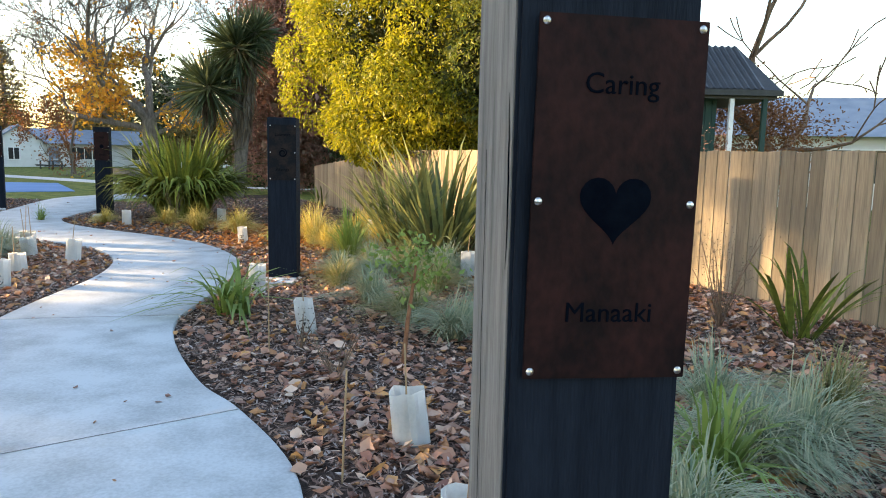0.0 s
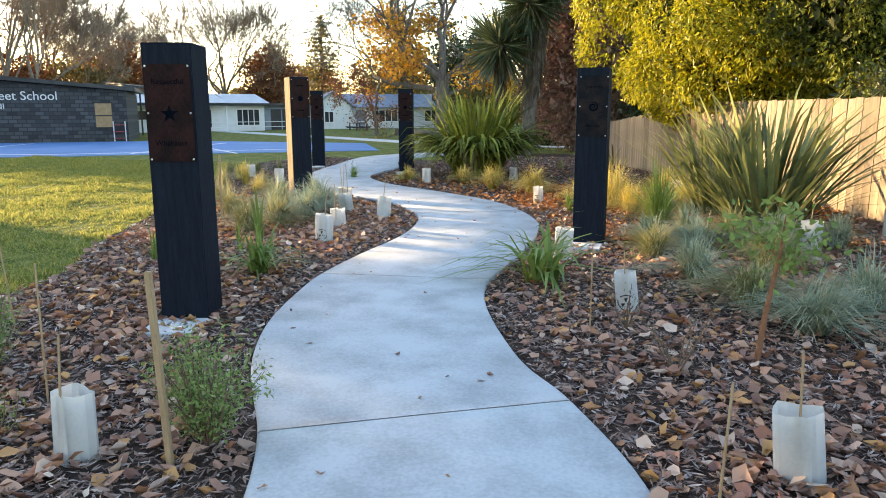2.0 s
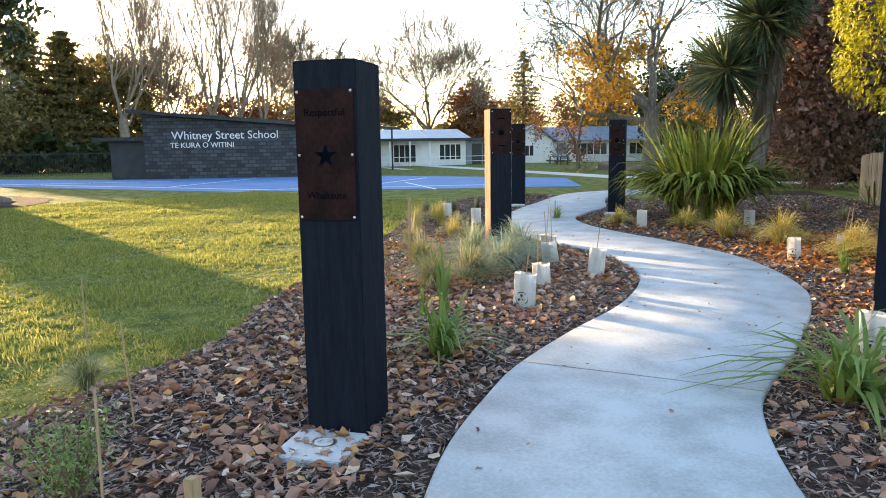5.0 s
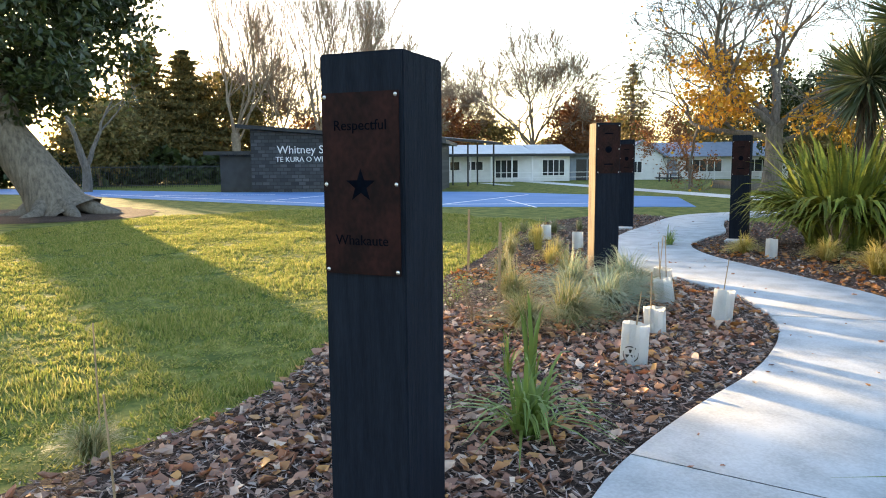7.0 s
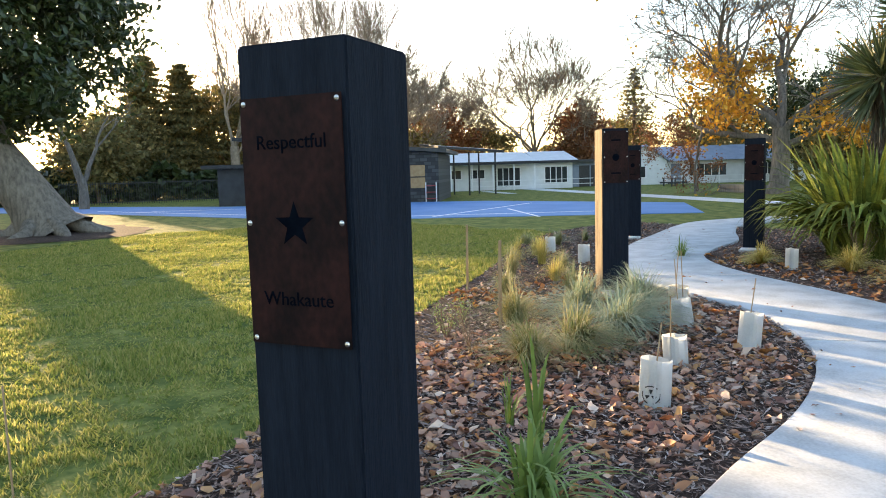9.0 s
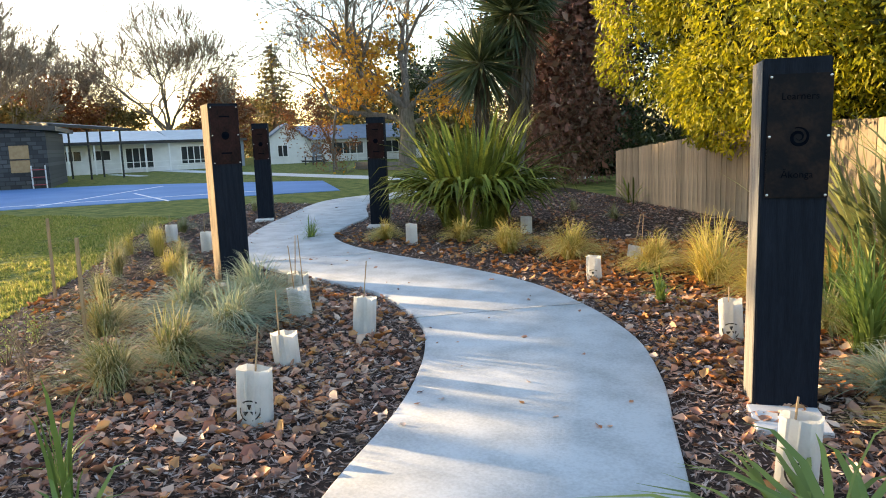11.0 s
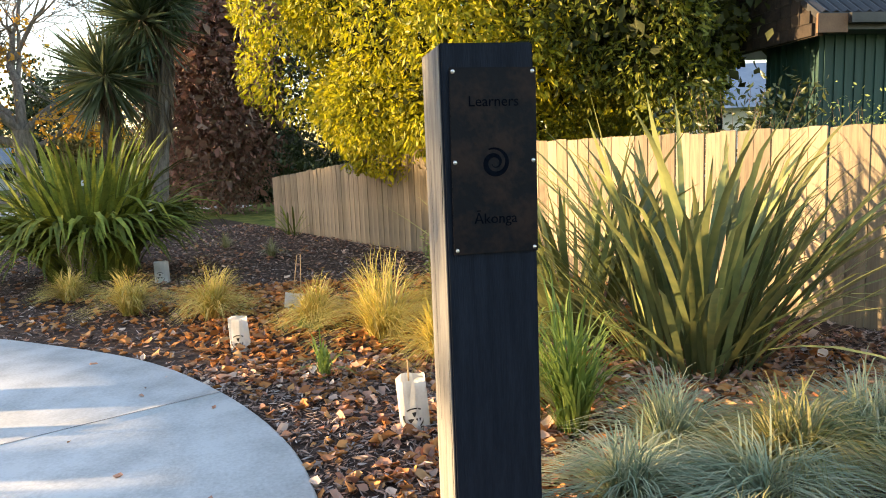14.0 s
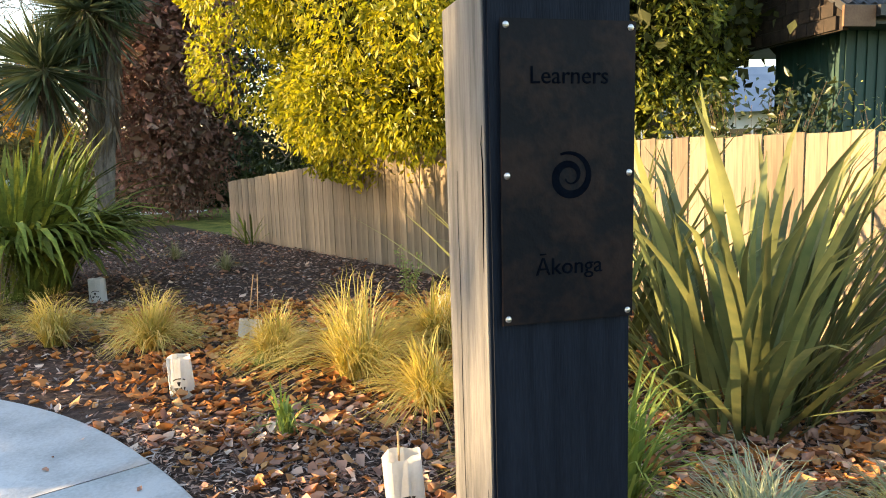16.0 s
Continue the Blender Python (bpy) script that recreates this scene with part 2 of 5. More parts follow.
def np_mesh(name, verts, faces, material=None, smooth=False):
    """A mesh from arrays: verts n x 3, faces m x k (all of one size)."""
    verts, faces = np.asarray(verts, np.float32), np.asarray(faces, np.int32)
    me = bpy.data.meshes.new(name)
    k = faces.shape[1]
    me.vertices.add(len(verts))
    me.vertices.foreach_set("co", verts.ravel())
    me.loops.add(faces.size)
    me.loops.foreach_set("vertex_index", faces.ravel())
    me.polygons.add(len(faces))
    me.polygons.foreach_set("loop_start", np.arange(0, faces.size, k, dtype=np.int32))
    me.update(calc_edges=True)
    if smooth:
        me.polygons.foreach_set("use_smooth", np.ones(len(faces), bool))
    if material:
        me.materials.append(material)
    return me


def obj(name, me, parent=None, m=None, label=""):
    ob = new(name, me)
    if parent:
        ob.parent = parent
    if m is not None:
        ob.matrix_basis = m
    if label:
        ob["label"] = label
    return ob


def part(name, bm, material, parent, label="", m=None):
    me = bpy.data.meshes.new(name)
    bm.to_mesh(me)
    bm.free()
    me.materials.append(material)
    return obj(name, me, parent, m, label)


def box(x0, x1, y0, y1, z0, z1, bevel=0.0):
    bm = bmesh.new()
    bmesh.ops.create_cube(bm, size=1, matrix=Matrix.Translation(((x0 + x1) / 2, (y0 + y1) / 2, (z0 + z1) / 2)) @ Matrix.Diagonal((x1 - x0, y1 - y0, z1 - z0, 1)))
    if bevel:
        bmesh.ops.bevel(bm, geom=bm.edges[:], offset=bevel, segments=2, affect="EDGES")
    return bm


def prism(points, z0, z1):
    """An upright solid over a plan outline, z0 to z1."""
    bm = bmesh.new()
    f = bm.faces.new([bm.verts.new((x, y, z0)) for x, y in points])
    up = bmesh.ops.extrude_face_region(bm, geom=[f])
    bmesh.ops.translate(bm, verts=[v for v in up["geom"] if isinstance(v, bmesh.types.BMVert)], vec=(0, 0, z1 - z0))
    bmesh.ops.recalc_face_normals(bm, faces=bm.faces[:])
    return bm


def rod(r0, r1, h, seg=8, z=0.0):
    bm = bmesh.new()
    bmesh.ops.create_cone(bm, cap_ends=True, segments=seg, radius1=r0, radius2=r1, depth=h, matrix=Matrix.Translation((0, 0, z + h / 2)))
    return bm


def thing(name, m, label, category, group="", kind=""):
    e = new(name)
    e.matrix_basis = m
    return tagged(e, label, category, group, kind)


def turn(angle, x, y, z=0.0):
    return pose(x, y, z, 0, 0, angle)


def tubes(name, lines, material, sides=6):
    """Tapered tubes along polylines: each line is a list of (point, radius)."""
    V, F, o = [], [], 0
    ang = np.arange(sides) * 2 * np.pi / sides
    ca, sa = np.cos(ang)[:, None], np.sin(ang)[:, None]
    for line in lines:
        P = np.array([p for p, _ in line], float)
        R = [r for _, r in line]
        for i in range(len(P)):
            d = P[min(i + 1, len(P) - 1)] - P[max(i - 1, 0)]
            d /= np.linalg.norm(d) + 1e-9
            a = np.cross(d, (0.31, 0.95, 0.05))
            a /= np.linalg.norm(a) + 1e-9
            b = np.cross(d, a)
            V.append(P[i] + R[i] * (ca * a + sa * b))
            if i:
                j = np.arange(sides)
                k = (j + 1) % sides
                F.append(np.stack([o + j, o + k, o + sides + k, o + sides + j], 1))
                o += sides
        o += sides
    return np_mesh(name, np.concatenate(V), np.concatenate(F), material, True)


def leaves(name, centres, size, material, rng, droop=0.0, long=2.2, out=None):
    """Small pointed leaves, folded along the middle, at the given centres."""
    n = len(centres)
    d = rng.normal(size=(n, 3))
    if out is not None:
        d = d * 0.8 + out
    d[:, 2] -= droop
    d /= np.linalg.norm(d, axis=1)[:, None]
    a = np.cross(d, rng.normal(size=(n, 3)))
    a /= np.linalg.norm(a, axis=1)[:, None]
    u = np.cross(d, a)
    s = (size * rng.uniform(0.6, 1.35, n))[:, None]
    c = np.asarray(centres)
    w = s / long
    V = np.stack([c - d * s * 0.5, c + a * w * 0.5 + u * w * 0.2, c + d * s * 0.5, c - a * w * 0.5 + u * w * 0.2], 1).reshape(-1, 3)
    i = np.arange(n)[:, None] * 4
    F = np.concatenate([i + [0, 1, 2], i + [0, 2, 3]], 0)
    return np_mesh(name, V, F, material)


def blades(name, n, rng, height, spread, width, material, segs=4, arch=1.0, base=0.06, fold=0.0):
    """Grass-like blades from one crown, arching outwards."""
    locks = n // 16 if n > 200 else n
    lock = rng.integers(0, locks, n)
    az = rng.uniform(0, 2 * np.pi, locks)[lock] + rng.normal(size=n) * 0.13
    out = spread * np.clip(np.sqrt(rng.uniform(0.02, 1, locks))[lock] + rng.normal(size=n) * 0.07, 0.05, 1.1)
    h = height * rng.uniform(0.55, 1.1, n) * (1 - 0.45 * (out / spread) ** 2)
    w = width * rng.uniform(0.6, 1.2, n)
    r0, a0 = base * np.sqrt(rng.uniform(0, 1, n)), rng.uniform(0, 2 * np.pi, n)
    bx, by = r0 * np.cos(a0), r0 * np.sin(a0)
    V = []
    for k in range(segs + 1):
        t = k / segs
        rad = out * t ** 1.4
        z = h * (1.75 * t - 0.75 * t ** 2 * (1 + arch * 0.9 * (out / spread)))
        ww = w * (1 - t ** 2.2) * 0.5 + 0.0006
        cx, cy = bx + np.cos(az) * rad, by + np.sin(az) * rad
        z = np.maximum(z, 0.01)
        px, py = -np.sin(az) * ww, np.cos(az) * ww
        V.append(np.stack([np.stack([cx - px, cy - py, z + fold * ww], 1), np.stack([cx + px, cy + py, z + fold * ww], 1)], 1))
    V = np.stack(V, 1).reshape(-1, 3)
    m = 2 * (segs + 1)
    b = np.arange(n)[:, None] * m
    F = np.concatenate([b + [2 * k, 2 * k + 1, 2 * k + 3, 2 * k + 2] for k in range(segs)], 0)
    return np_mesh(name, V, F, material)


def text_mesh(body, size, material, depth=0.001):
    cu = bpy.data.curves.new("lettering", "FONT")
    cu.body, cu.size, cu.align_x, cu.align_y, cu.extrude, cu.resolution_u = body, size, "CENTER", "CENTER", depth, 3
    ob = bpy.data.objects.new("lettering", cu)
    scene.collection.objects.link(ob)
    me = bpy.data.meshes.new_from_object(ob.evaluated_get(bpy.context.evaluated_depsgraph_get()))
    bpy.data.objects.remove(ob)
    me.materials.clear()
    me.materials.append(material)
    return me


def catmull(P, n):
    """n points along a smooth line through the points P, even in index."""
    P = np.asarray(P, float)
    P = np.vstack([2 * P[0] - P[1], P, 2 * P[-1] - P[-2]])
    ts = np.linspace(0, len(P) - 3 - 1e-6, n)
    i = ts.astype(int)
    t = (ts - i)[:, None]
    a, b, c, d = P[i], P[i + 1], P[i + 2], P[i + 3]
    return 0.5 * (2 * b + (c - a) * t + (2 * a - 5 * b + 4 * c - d) * t ** 2 + (3 * b - a - 3 * c + d) * t ** 3)


# ---- ground, path, court ----
LEFT = [(0.5, -0.1), (-0.7, 1.2), (-1.6, 2.5), (-1.95, 3.2), (-2.35, 3.77), (-3.01, 4.47), (-3.5, 5.2), (-3.86, 6.0), (-4.06, 6.57), (-4.25, 7.5), (-4.38, 8.4), (-4.56, 9.1), (-4.82, 9.77),
        (-5.2, 10.4), (-6.07, 11.27), (-7.2, 11.8), (-8.6, 12.5), (-9.7, 13.5), (-10.6, 14.9), (-11.3, 16.3), (-11.95, 17.9), (-12.8, 20.0), (-13.2, 21.6), (-12.9, 23.2), (-12.0, 25.5)]
RIGHT = [(1.3, 1.0), (0.35, 1.7), (-0.22, 2.95), (-0.6, 4.0), (-1.16, 4.77), (-1.6, 5.22), (-2.1, 5.95), (-2.4, 6.5), (-2.58, 7.02), (-2.7, 7.9), (-2.85, 8.7), (-3.0, 9.45), (-3.3, 10.35),
         (-3.9, 11.3), (-4.75, 12.2), (-6.0, 12.98), (-7.3, 13.65), (-8.3, 14.35), (-9.1, 15.3), (-9.55, 16.6), (-9.9, 17.9), (-10.9, 19.6), (-11.6, 21.2), (-11.5, 23.2), (-10.7, 25.0)]
STEPS = 8
EDGE_L, EDGE_R = catmull(LEFT, 24 * STEPS + 1), catmull(RIGHT, 24 * STEPS + 1)


def on_path(x, y, grow=0.0):
    """Whether plan points lie on the path, or within grow of it."""
    c = (EDGE_L + EDGE_R) / 2
    hw = np.linalg.norm(EDGE_L - EDGE_R, axis=1) / 2
    p = np.stack([np.atleast_1d(x), np.atleast_1d(y)], 1)
    best = np.full(len(p), 1e9)
    for side, other in ((EDGE_L, EDGE_R),):
        for k in range(0, len(c), 2):
            f = other[k] - side[k]
            w = np.linalg.norm(f)
            f /= w
            q = p - c[k]
            along = q @ f
            j = min(k + 1, len(c) - 1)
            g = c[j] - c[max(j - 2, 0)]
            g /= np.linalg.norm(g)
            perp = np.array([-f[1], f[0]])
            ahead = q @ perp
            best = np.minimum(best, np.where(np.abs(ahead) < 0.16, np.abs(along) - w / 2, 1e9))
    return best < grow


# The bed's outline: along the lawn on one side, the fence on the other.
LAWN_EDGE = [(-4.6, -3.0), (-5.4, 2.0), (-5.85, 4.3), (-6.35, 5.6), (-7.4, 6.8), (-9.2, 9.4), (-11.0, 12.0), (-13.0, 14.6), (-14.6, 17.6), (-15.2, 20.5)]


def fence_x(y):
    return -5.6 + (22.8 - y) * 0.628


def in_bed(x, y):
    e = catmull(LAWN_EDGE, 60)
    lx = np.interp(y, e[:, 1], e[:, 0])
    far = np.interp(x, [-15.5, -10.5, -9.0, -5.4, 14.0], [21.0, 21.0, 26.0, 26.5, 26.5])
    return (x > lx + 0.03) & (x < fence_x(y) + 0.1) & (y < far)


def height(x, y):
    """Slight unevenness of the bed."""
    return 0.012 * np.sin(x * 2.1 + 1.3 * np.sin(y * 1.4)) * np.sin(y * 1.7 + 0.5)


def build_ground():
    n = 40
    r = np.concatenate([[0], np.geomspace(4, 2400, n)])
    seg = 64
    a = np.arange(seg) * 2 * np.pi / seg
    V = np.concatenate([[[0, 0, 0]]] + [np.stack([np.cos(a) * q, np.sin(a) * q, np.full(seg, 0.0)], 1) for q in r[1:]])
    V[:, 0] -= 10
    V[:, 1] += 12
    V[:, 2] = -0.035
    F = []
    for i in range(n - 1):
        j = np.arange(seg)
        k = (j + 1) % seg
        b0, b1 = 1 + i * seg, 1 + (i + 1) * seg
        F.append(np.stack([b0 + j, b1 + j, b1 + k, b0 + k], 1))
    j = np.arange(0, seg, 2)
    F.append(np.stack([np.zeros(len(j), int), 1 + j, 2 + j, 1 + (j + 2) % seg], 1))
    g = obj("ground", np_mesh("ground", V, np.concatenate(F), M["lawn"]))
    tagged(g, "mown green lawn with yellowish sunlit stretches", "ground", kind="structure")
    # bed
    e = catmull(LAWN_EDGE, 60)
    far = [(-14.6, 21.0), (-10.5, 21.0), (-9.0, 26.0), (-7.7, 26.2)]
    right = [(fence_x(y) + 0.05, y) for y in np.linspace(26.2, -3, 40)]
    bm = bmesh.new()
    f = bm.faces.new([bm.verts.new((x, y, -0.02)) for x, y in [*map(tuple, e), *far, *right]])
    bmesh.ops.triangulate(bm, faces=[f])
    bed = part("mulch_bed", bm, M["soil"], None)
    tagged(bed, "dark bark mulch garden bed under dry leaves", "garden bed", kind="structure")
    # path slabs between the cut joints
    path = thing("footpath", Matrix(), "winding pale grey concrete footpath with cut joints", "footpath", kind="structure")
    cuts = [0, 4, 8, 13, 16, 19, 22, 24]
    for c0, c1 in zip(cuts, cuts[1:]):
        i0, i1 = c0 * STEPS, c1 * STEPS
        l, q = EDGE_L[i0:i1 + 1].copy(), EDGE_R[i0:i1 + 1].copy()
        for arr in (l, q):
            for end, nxt in ((0, 1), (-1, -2)):
                d = arr[nxt] - arr[end]
                arr[end] += d / np.linalg.norm(d) * 0.005
        rows = []
        for s, z in ((0.0, -0.1), (0.0, 0.012), (0.01, 0.024), (0.5, 0.026), (0.99, 0.024), (1.0, 0.012), (1.0, -0.1)):
            p = l + (q - l) * s
            rows.append(np.column_stack([p, np.full(len(p), z)]))
        V = np.stack(rows, 1)
        k = V.shape[1]
        n = len(V)
        b = np.arange(n - 1)[:, None] * k
        F = np.concatenate([b + [j, j + 1, k + j + 1, k + j] for j in range(k - 1)], 0)
        ends = np.array([[j, j + 1, k - 2 - j, k - 1 - j] for j in range(k // 2 - 1)])
        F = np.concatenate([F, ends, ends[:, ::-1] + (n - 1) * k], 0)
        obj("slab", np_mesh("slab", V.reshape(-1, 3), F, M["concrete"], False), path)
    # court
    plan = [(-62, 4), (-44, 12.0), (-24.5, 16.8), (-21.8, 19.6), (-15.3, 25.6), (-19.5, 31.0), (-30.0, 29.5), (-33.4, 27.2), (-41.0, 19.6), (-60, 12)]
    c = part("ball_court", prism(plan, -0.06, -0.018), M["court"], None)
    tagged(c, "flat blue painted ball court with white lines", "court", kind="structure")
    for x0, y0, x1, y1 in ((-44, 13.6, -25, 18.0), (-25, 18.0, -18.5, 25.5), (-30.5, 17.2, -34.5, 24.0), (-23.5, 24.5, -19.0, 21.6), (-26, 28.4, -22.5, 19.8), (-40, 15.2, -36, 20.0)):
        d = Vector((x1 - x0, y1 - y0, 0))
        s = Vector((-d.y, d.x, 0)).normalized() * 0.05
        pts = [(x0 + s.x, y0 + s.y), (x0 - s.x, y0 - s.y), (x1 - s.x, y1 - s.y), (x1 + s.x, y1 + s.y)]
        tagged(part("court_line", prism(pts, -0.02, -0.012), M["white"], None), "white painted line on the blue court", "court line", kind="structure")
    for pts, lab in (([(-44, 45.5), (-16, 31.0), (-15.2, 32.4), (-43.5, 47)], "pale concrete walkway across the lawn"), ([(-16, 31), (-8, 30.5), (-8, 31.6), (-15.2, 32.4)], "pale concrete walkway across the lawn"), ([(-43, 40.5), (-37, 37.5), (-36.7, 38.1), (-42.8, 41.1)], "pale concrete walkway beside the classrooms")):
        tagged(part("walkway", prism(pts, -0.06, -0.022), M["pad"], None), lab, "walkway", kind="structure")


build_ground()

# ---- bollard posts with plates ----
POST_W, POST_H = 0.335, 1.93


def heart_outline(s):
    pts = []
    for i in range(40):
        t = 2 * math.pi * i / 40
        pts.append((s * 16 * math.sin(t) ** 3 / 32, s * (13 * math.cos(t) - 5 * math.cos(2 * t) - 2 * math.cos(3 * t) - math.cos(4 * t)) / 32))
    return pts


def star_outline(s):
    return [(s * (0.5 if i % 2 == 0 else 0.2) * math.sin(math.pi * i / 5), s * (0.5 if i % 2 == 0 else 0.2) * math.cos(math.pi * i / 5)) for i in range(10)]


def spiral_outline(s):
    outer, inner = [], []
    for i in range(50):
        t = i / 49
        a = 2.0 - t * 2 * math.pi * 1.75
        r = s * (0.5 - 0.4 * t)
        w = s * 0.07 * (math.sin(math.pi * min(1, t * 1.15 + 0.03)) + 0.25)
        outer.append(((r + w) * math.cos(a), (r + w) * math.sin(a)))
        inner.append(((r - w) * math.cos(a), (r - w) * math.sin(a)))
    return outer, inner


def flat_shape(outline, y):
    """A thin shape standing in the plate's face."""
    bm = bmesh.new()
    vs = [bm.verts.new((x, y, z)) for x, z in outline]
    c = bm.verts.new((sum(x for x, _ in outline) / len(outline), y, sum(z for _, z in outline) / len(outline)))
    for i in range(len(vs)):
        bm.faces.new((vs[i], vs[(i + 1) % len(vs)], c))
    return bm


def post(x, y, angle, top_word, low_word, symbol, plate="rust", bare=False, label="", tilt=0.0, drop=0.11, tall=POST_H, side="bare_side"):
    """Origin at the middle of the post's foot; its plate looks along its own -y."""
    w = POST_W / 2
    e = thing("sign_post", turn(angle, x, y), label, "sign post", "sign posts along the path")
    part("shaft", box(-w, w, -w, w, -0.05, tall, 0.006), M["post"], e)
    if bare:
        part("side_face", box(-w - 0.003, -w + 0.012, -w + 0.012, w - 0.006, -0.05, tall - 0.006, 0.001), M[side], e, "bare weathered grey timber side" if side == "bare_side" else "bare tan timber side")
        for k, (yc, z0, z1) in enumerate(((-w + 0.03, tall - 0.62, tall - 0.3), (-w + 0.034, 0.25, 0.8), (0.06, 0.5, tall - 0.4))):
            bm = bmesh.new()
            wob = random.Random(k + int(tall * 100) + int(x * 10))
            pts = [(yc + wob.uniform(-0.006, 0.006), z0 + (z1 - z0) * j / 8, 0.0016 + (0.0045 if k == 0 else 0.001) * math.sin(math.pi * j / 8)) for j in range(9)]
            vs = [(bm.verts.new((-w - 0.0036, py - pr, pz)), bm.verts.new((-w - 0.0036, py + pr, pz))) for py, pz, pr in pts]
            for a, b in zip(vs, vs[1:]):
                bm.faces.new((a[0], b[0], b[1], a[1]))
            part("split", bm, M["cutout"], e, "dark split along the grain")
    pw, ph, ptop = 0.312, 0.65, tall - drop
    face = -w - 0.012
    tl = pose(0.0, 0, 0, 0, tilt, 0)
    pl = part("plate", box(-pw / 2, pw / 2, face - 0.002, face + 0.002, ptop - ph, ptop, 0.0012), M[plate], e, "rust-brown steel plate with cut letters" if plate == "rust" else "dark blued steel plate with cut letters", tl)
    yy = face - 0.0032
    for sx in (-1, 1):
        for fz in (0.014, ph / 2, ph - 0.014):
            bm = bmesh.new()
            bmesh.ops.create_uvsphere(bm, u_segments=10, v_segments=6, radius=0.0075, matrix=pose(sx * (pw / 2 - 0.013), yy + 0.001, ptop - fz) @ Matrix.Diagonal((1, 0.6, 1, 1)))
            part("screw", bm, M["screw"], pl, "round stainless screw head")
    for word, dz, wide in ((top_word, 0.117, 0.0), (low_word, 0.527, 0.0)):
        if word:
            obj("lettering", text_mesh(word, 0.052, M["cutout"], 0.0008), pl, pose(0, yy, ptop - dz, 90, 0, 0), "cut-out lettering")
        else:
            part("lettering", box(-0.06, 0.06, yy - 0.0005, yy + 0.0008, ptop - dz - 0.009, ptop - dz + 0.009), M["cutout"], pl, "cut-out lettering too small to read")
    if symbol == "spiral":
        outer, inner = spiral_outline(0.105)
        bm = bmesh.new()
        vo = [bm.verts.new((x_, yy, ptop - 0.33 + z_)) for x_, z_ in outer]
        vi = [bm.verts.new((x_, yy, ptop - 0.33 + z_)) for x_, z_ in inner]
        for i in range(len(vo) - 1):
            bm.faces.new((vo[i], vo[i + 1], vi[i + 1], vi[i]))
        part("emblem", bm, M["cutout"], pl, "cut-out spiral")
    else:
        o = heart_outline(0.135) if symbol == "heart" else star_outline(0.125) if symbol == "star" else [(0.045 * math.cos(i * math.pi / 8), 0.045 * math.sin(i * math.pi / 8)) for i in range(16)]
        part("emblem", flat_shape([(px, ptop - 0.33 + pz) for px, pz in o], yy), M["cutout"], pl, "cut-out " + (symbol or "round shape"))
    pad = part("footing", box(-0.2, 0.17, -w - 0.36, -w - 0.002, -0.06, 0.022, 0.005), M["pad"], e, "pale concrete footing")
    bm = rod(0.068, 0.066, 0.008, 24, 0.022)
    part("light_rim", bm, M["screw"], pad, "round steel ground light rim", pose(0, -w - 0.17, 0))
    part("light_lens", rod(0.05, 0.048, 0.011, 24, 0.022), M["pad"], pad, "frosted ground light lens", pose(0, -w - 0.17, 0))
    return e


def corner_post(cx, cy, angle, *a, **k):
    """Placed by its front left corner."""
    o = turn(angle, cx, cy) @ Vector((POST_W / 2, POST_W / 2, 0))
    return post(o.x, o.y, angle, *a, **k)


corner_post(0.352, 2.155, 13.2, "Caring", "Manaaki", "heart", bare=True, tilt=0.7, drop=0.168, label="tall navy timber post with rusted heart plate")
corner_post(-4.222, 4.90, 27.5, "Respectful", "Whakaute", "star", drop=0.14, label="tall navy timber post with rusted star plate")
corner_post(-2.468, 9.128, 8.5, "Learners", "Ākonga", "spiral", plate="steel_dark", bare=True, tilt=0.5, drop=0.085, label="tall navy timber post with dark spiral plate")
post(-8.15, 11.52, 55.0, "", "", "", bare=True, side="side_tan", tall=2.06, drop=0.03, label="tall timber post with one sunlit side among grasses")
post(-12.2, 17.5, 33.0, "", "", "", tall=2.04, label="tall navy timber post beside the far path bend")
post(-9.03, 16.85, 22.0, "", "", "", tall=2.02, label="tall navy timber post beside the dark flax")

# ---- fence ----


def build_fence():
    e = thing("fence", Matrix(), "weathered timber paling fence, sunlit, sloping lower at its end", "fence", kind="structure")
    d = Vector((0.628, -1, 0)).normalized()
    ang = math.degrees(math.atan2(d.y, d.x))
    a = Vector((-5.6, 22.8, 0))
    rng = random.Random(4)
    meshes = []
    for i in range(5):
        bm = box(0, 0.157, -0.009, 0.009, 0, 1, 0.0)
        for v in bm.verts:
            if v.co.z > 0.5:
                v.co.z += rng.uniform(-0.006, 0.006)
        me = bpy.data.meshes.new("paling")
        bm.to_mesh(me)
        bm.free()
        me.materials.append(M["fence"])
        meshes.append(me)
    n = 190
    for i in range(n):
        s = i * 0.168
        p = a + d * s
        h = min(1.64, 1.13 + max(0.0, s) * 0.082) + rng.uniform(-0.008, 0.008)
        m = turn(ang + rng.uniform(-0.5, 0.5), p.x, p.y, -0.04) @ pose(0, rng.uniform(-0.004, 0.004), 0, 0, rng.uniform(-0.3, 0.3), 0)
        obj("paling", meshes[i % 5], e, m @ Matrix.Diagonal((1, 1, h + 0.04, 1)))
    for k, z in enumerate((0.35, 0.8)):
        p = a + d * 0.05
        part("rail", box(0, n * 0.168, 0.012, 0.06, z, z + 0.09), M["fence"], e, m=turn(ang, p.x, p.y))


build_fence()

# ---- tree guards and stakes ----


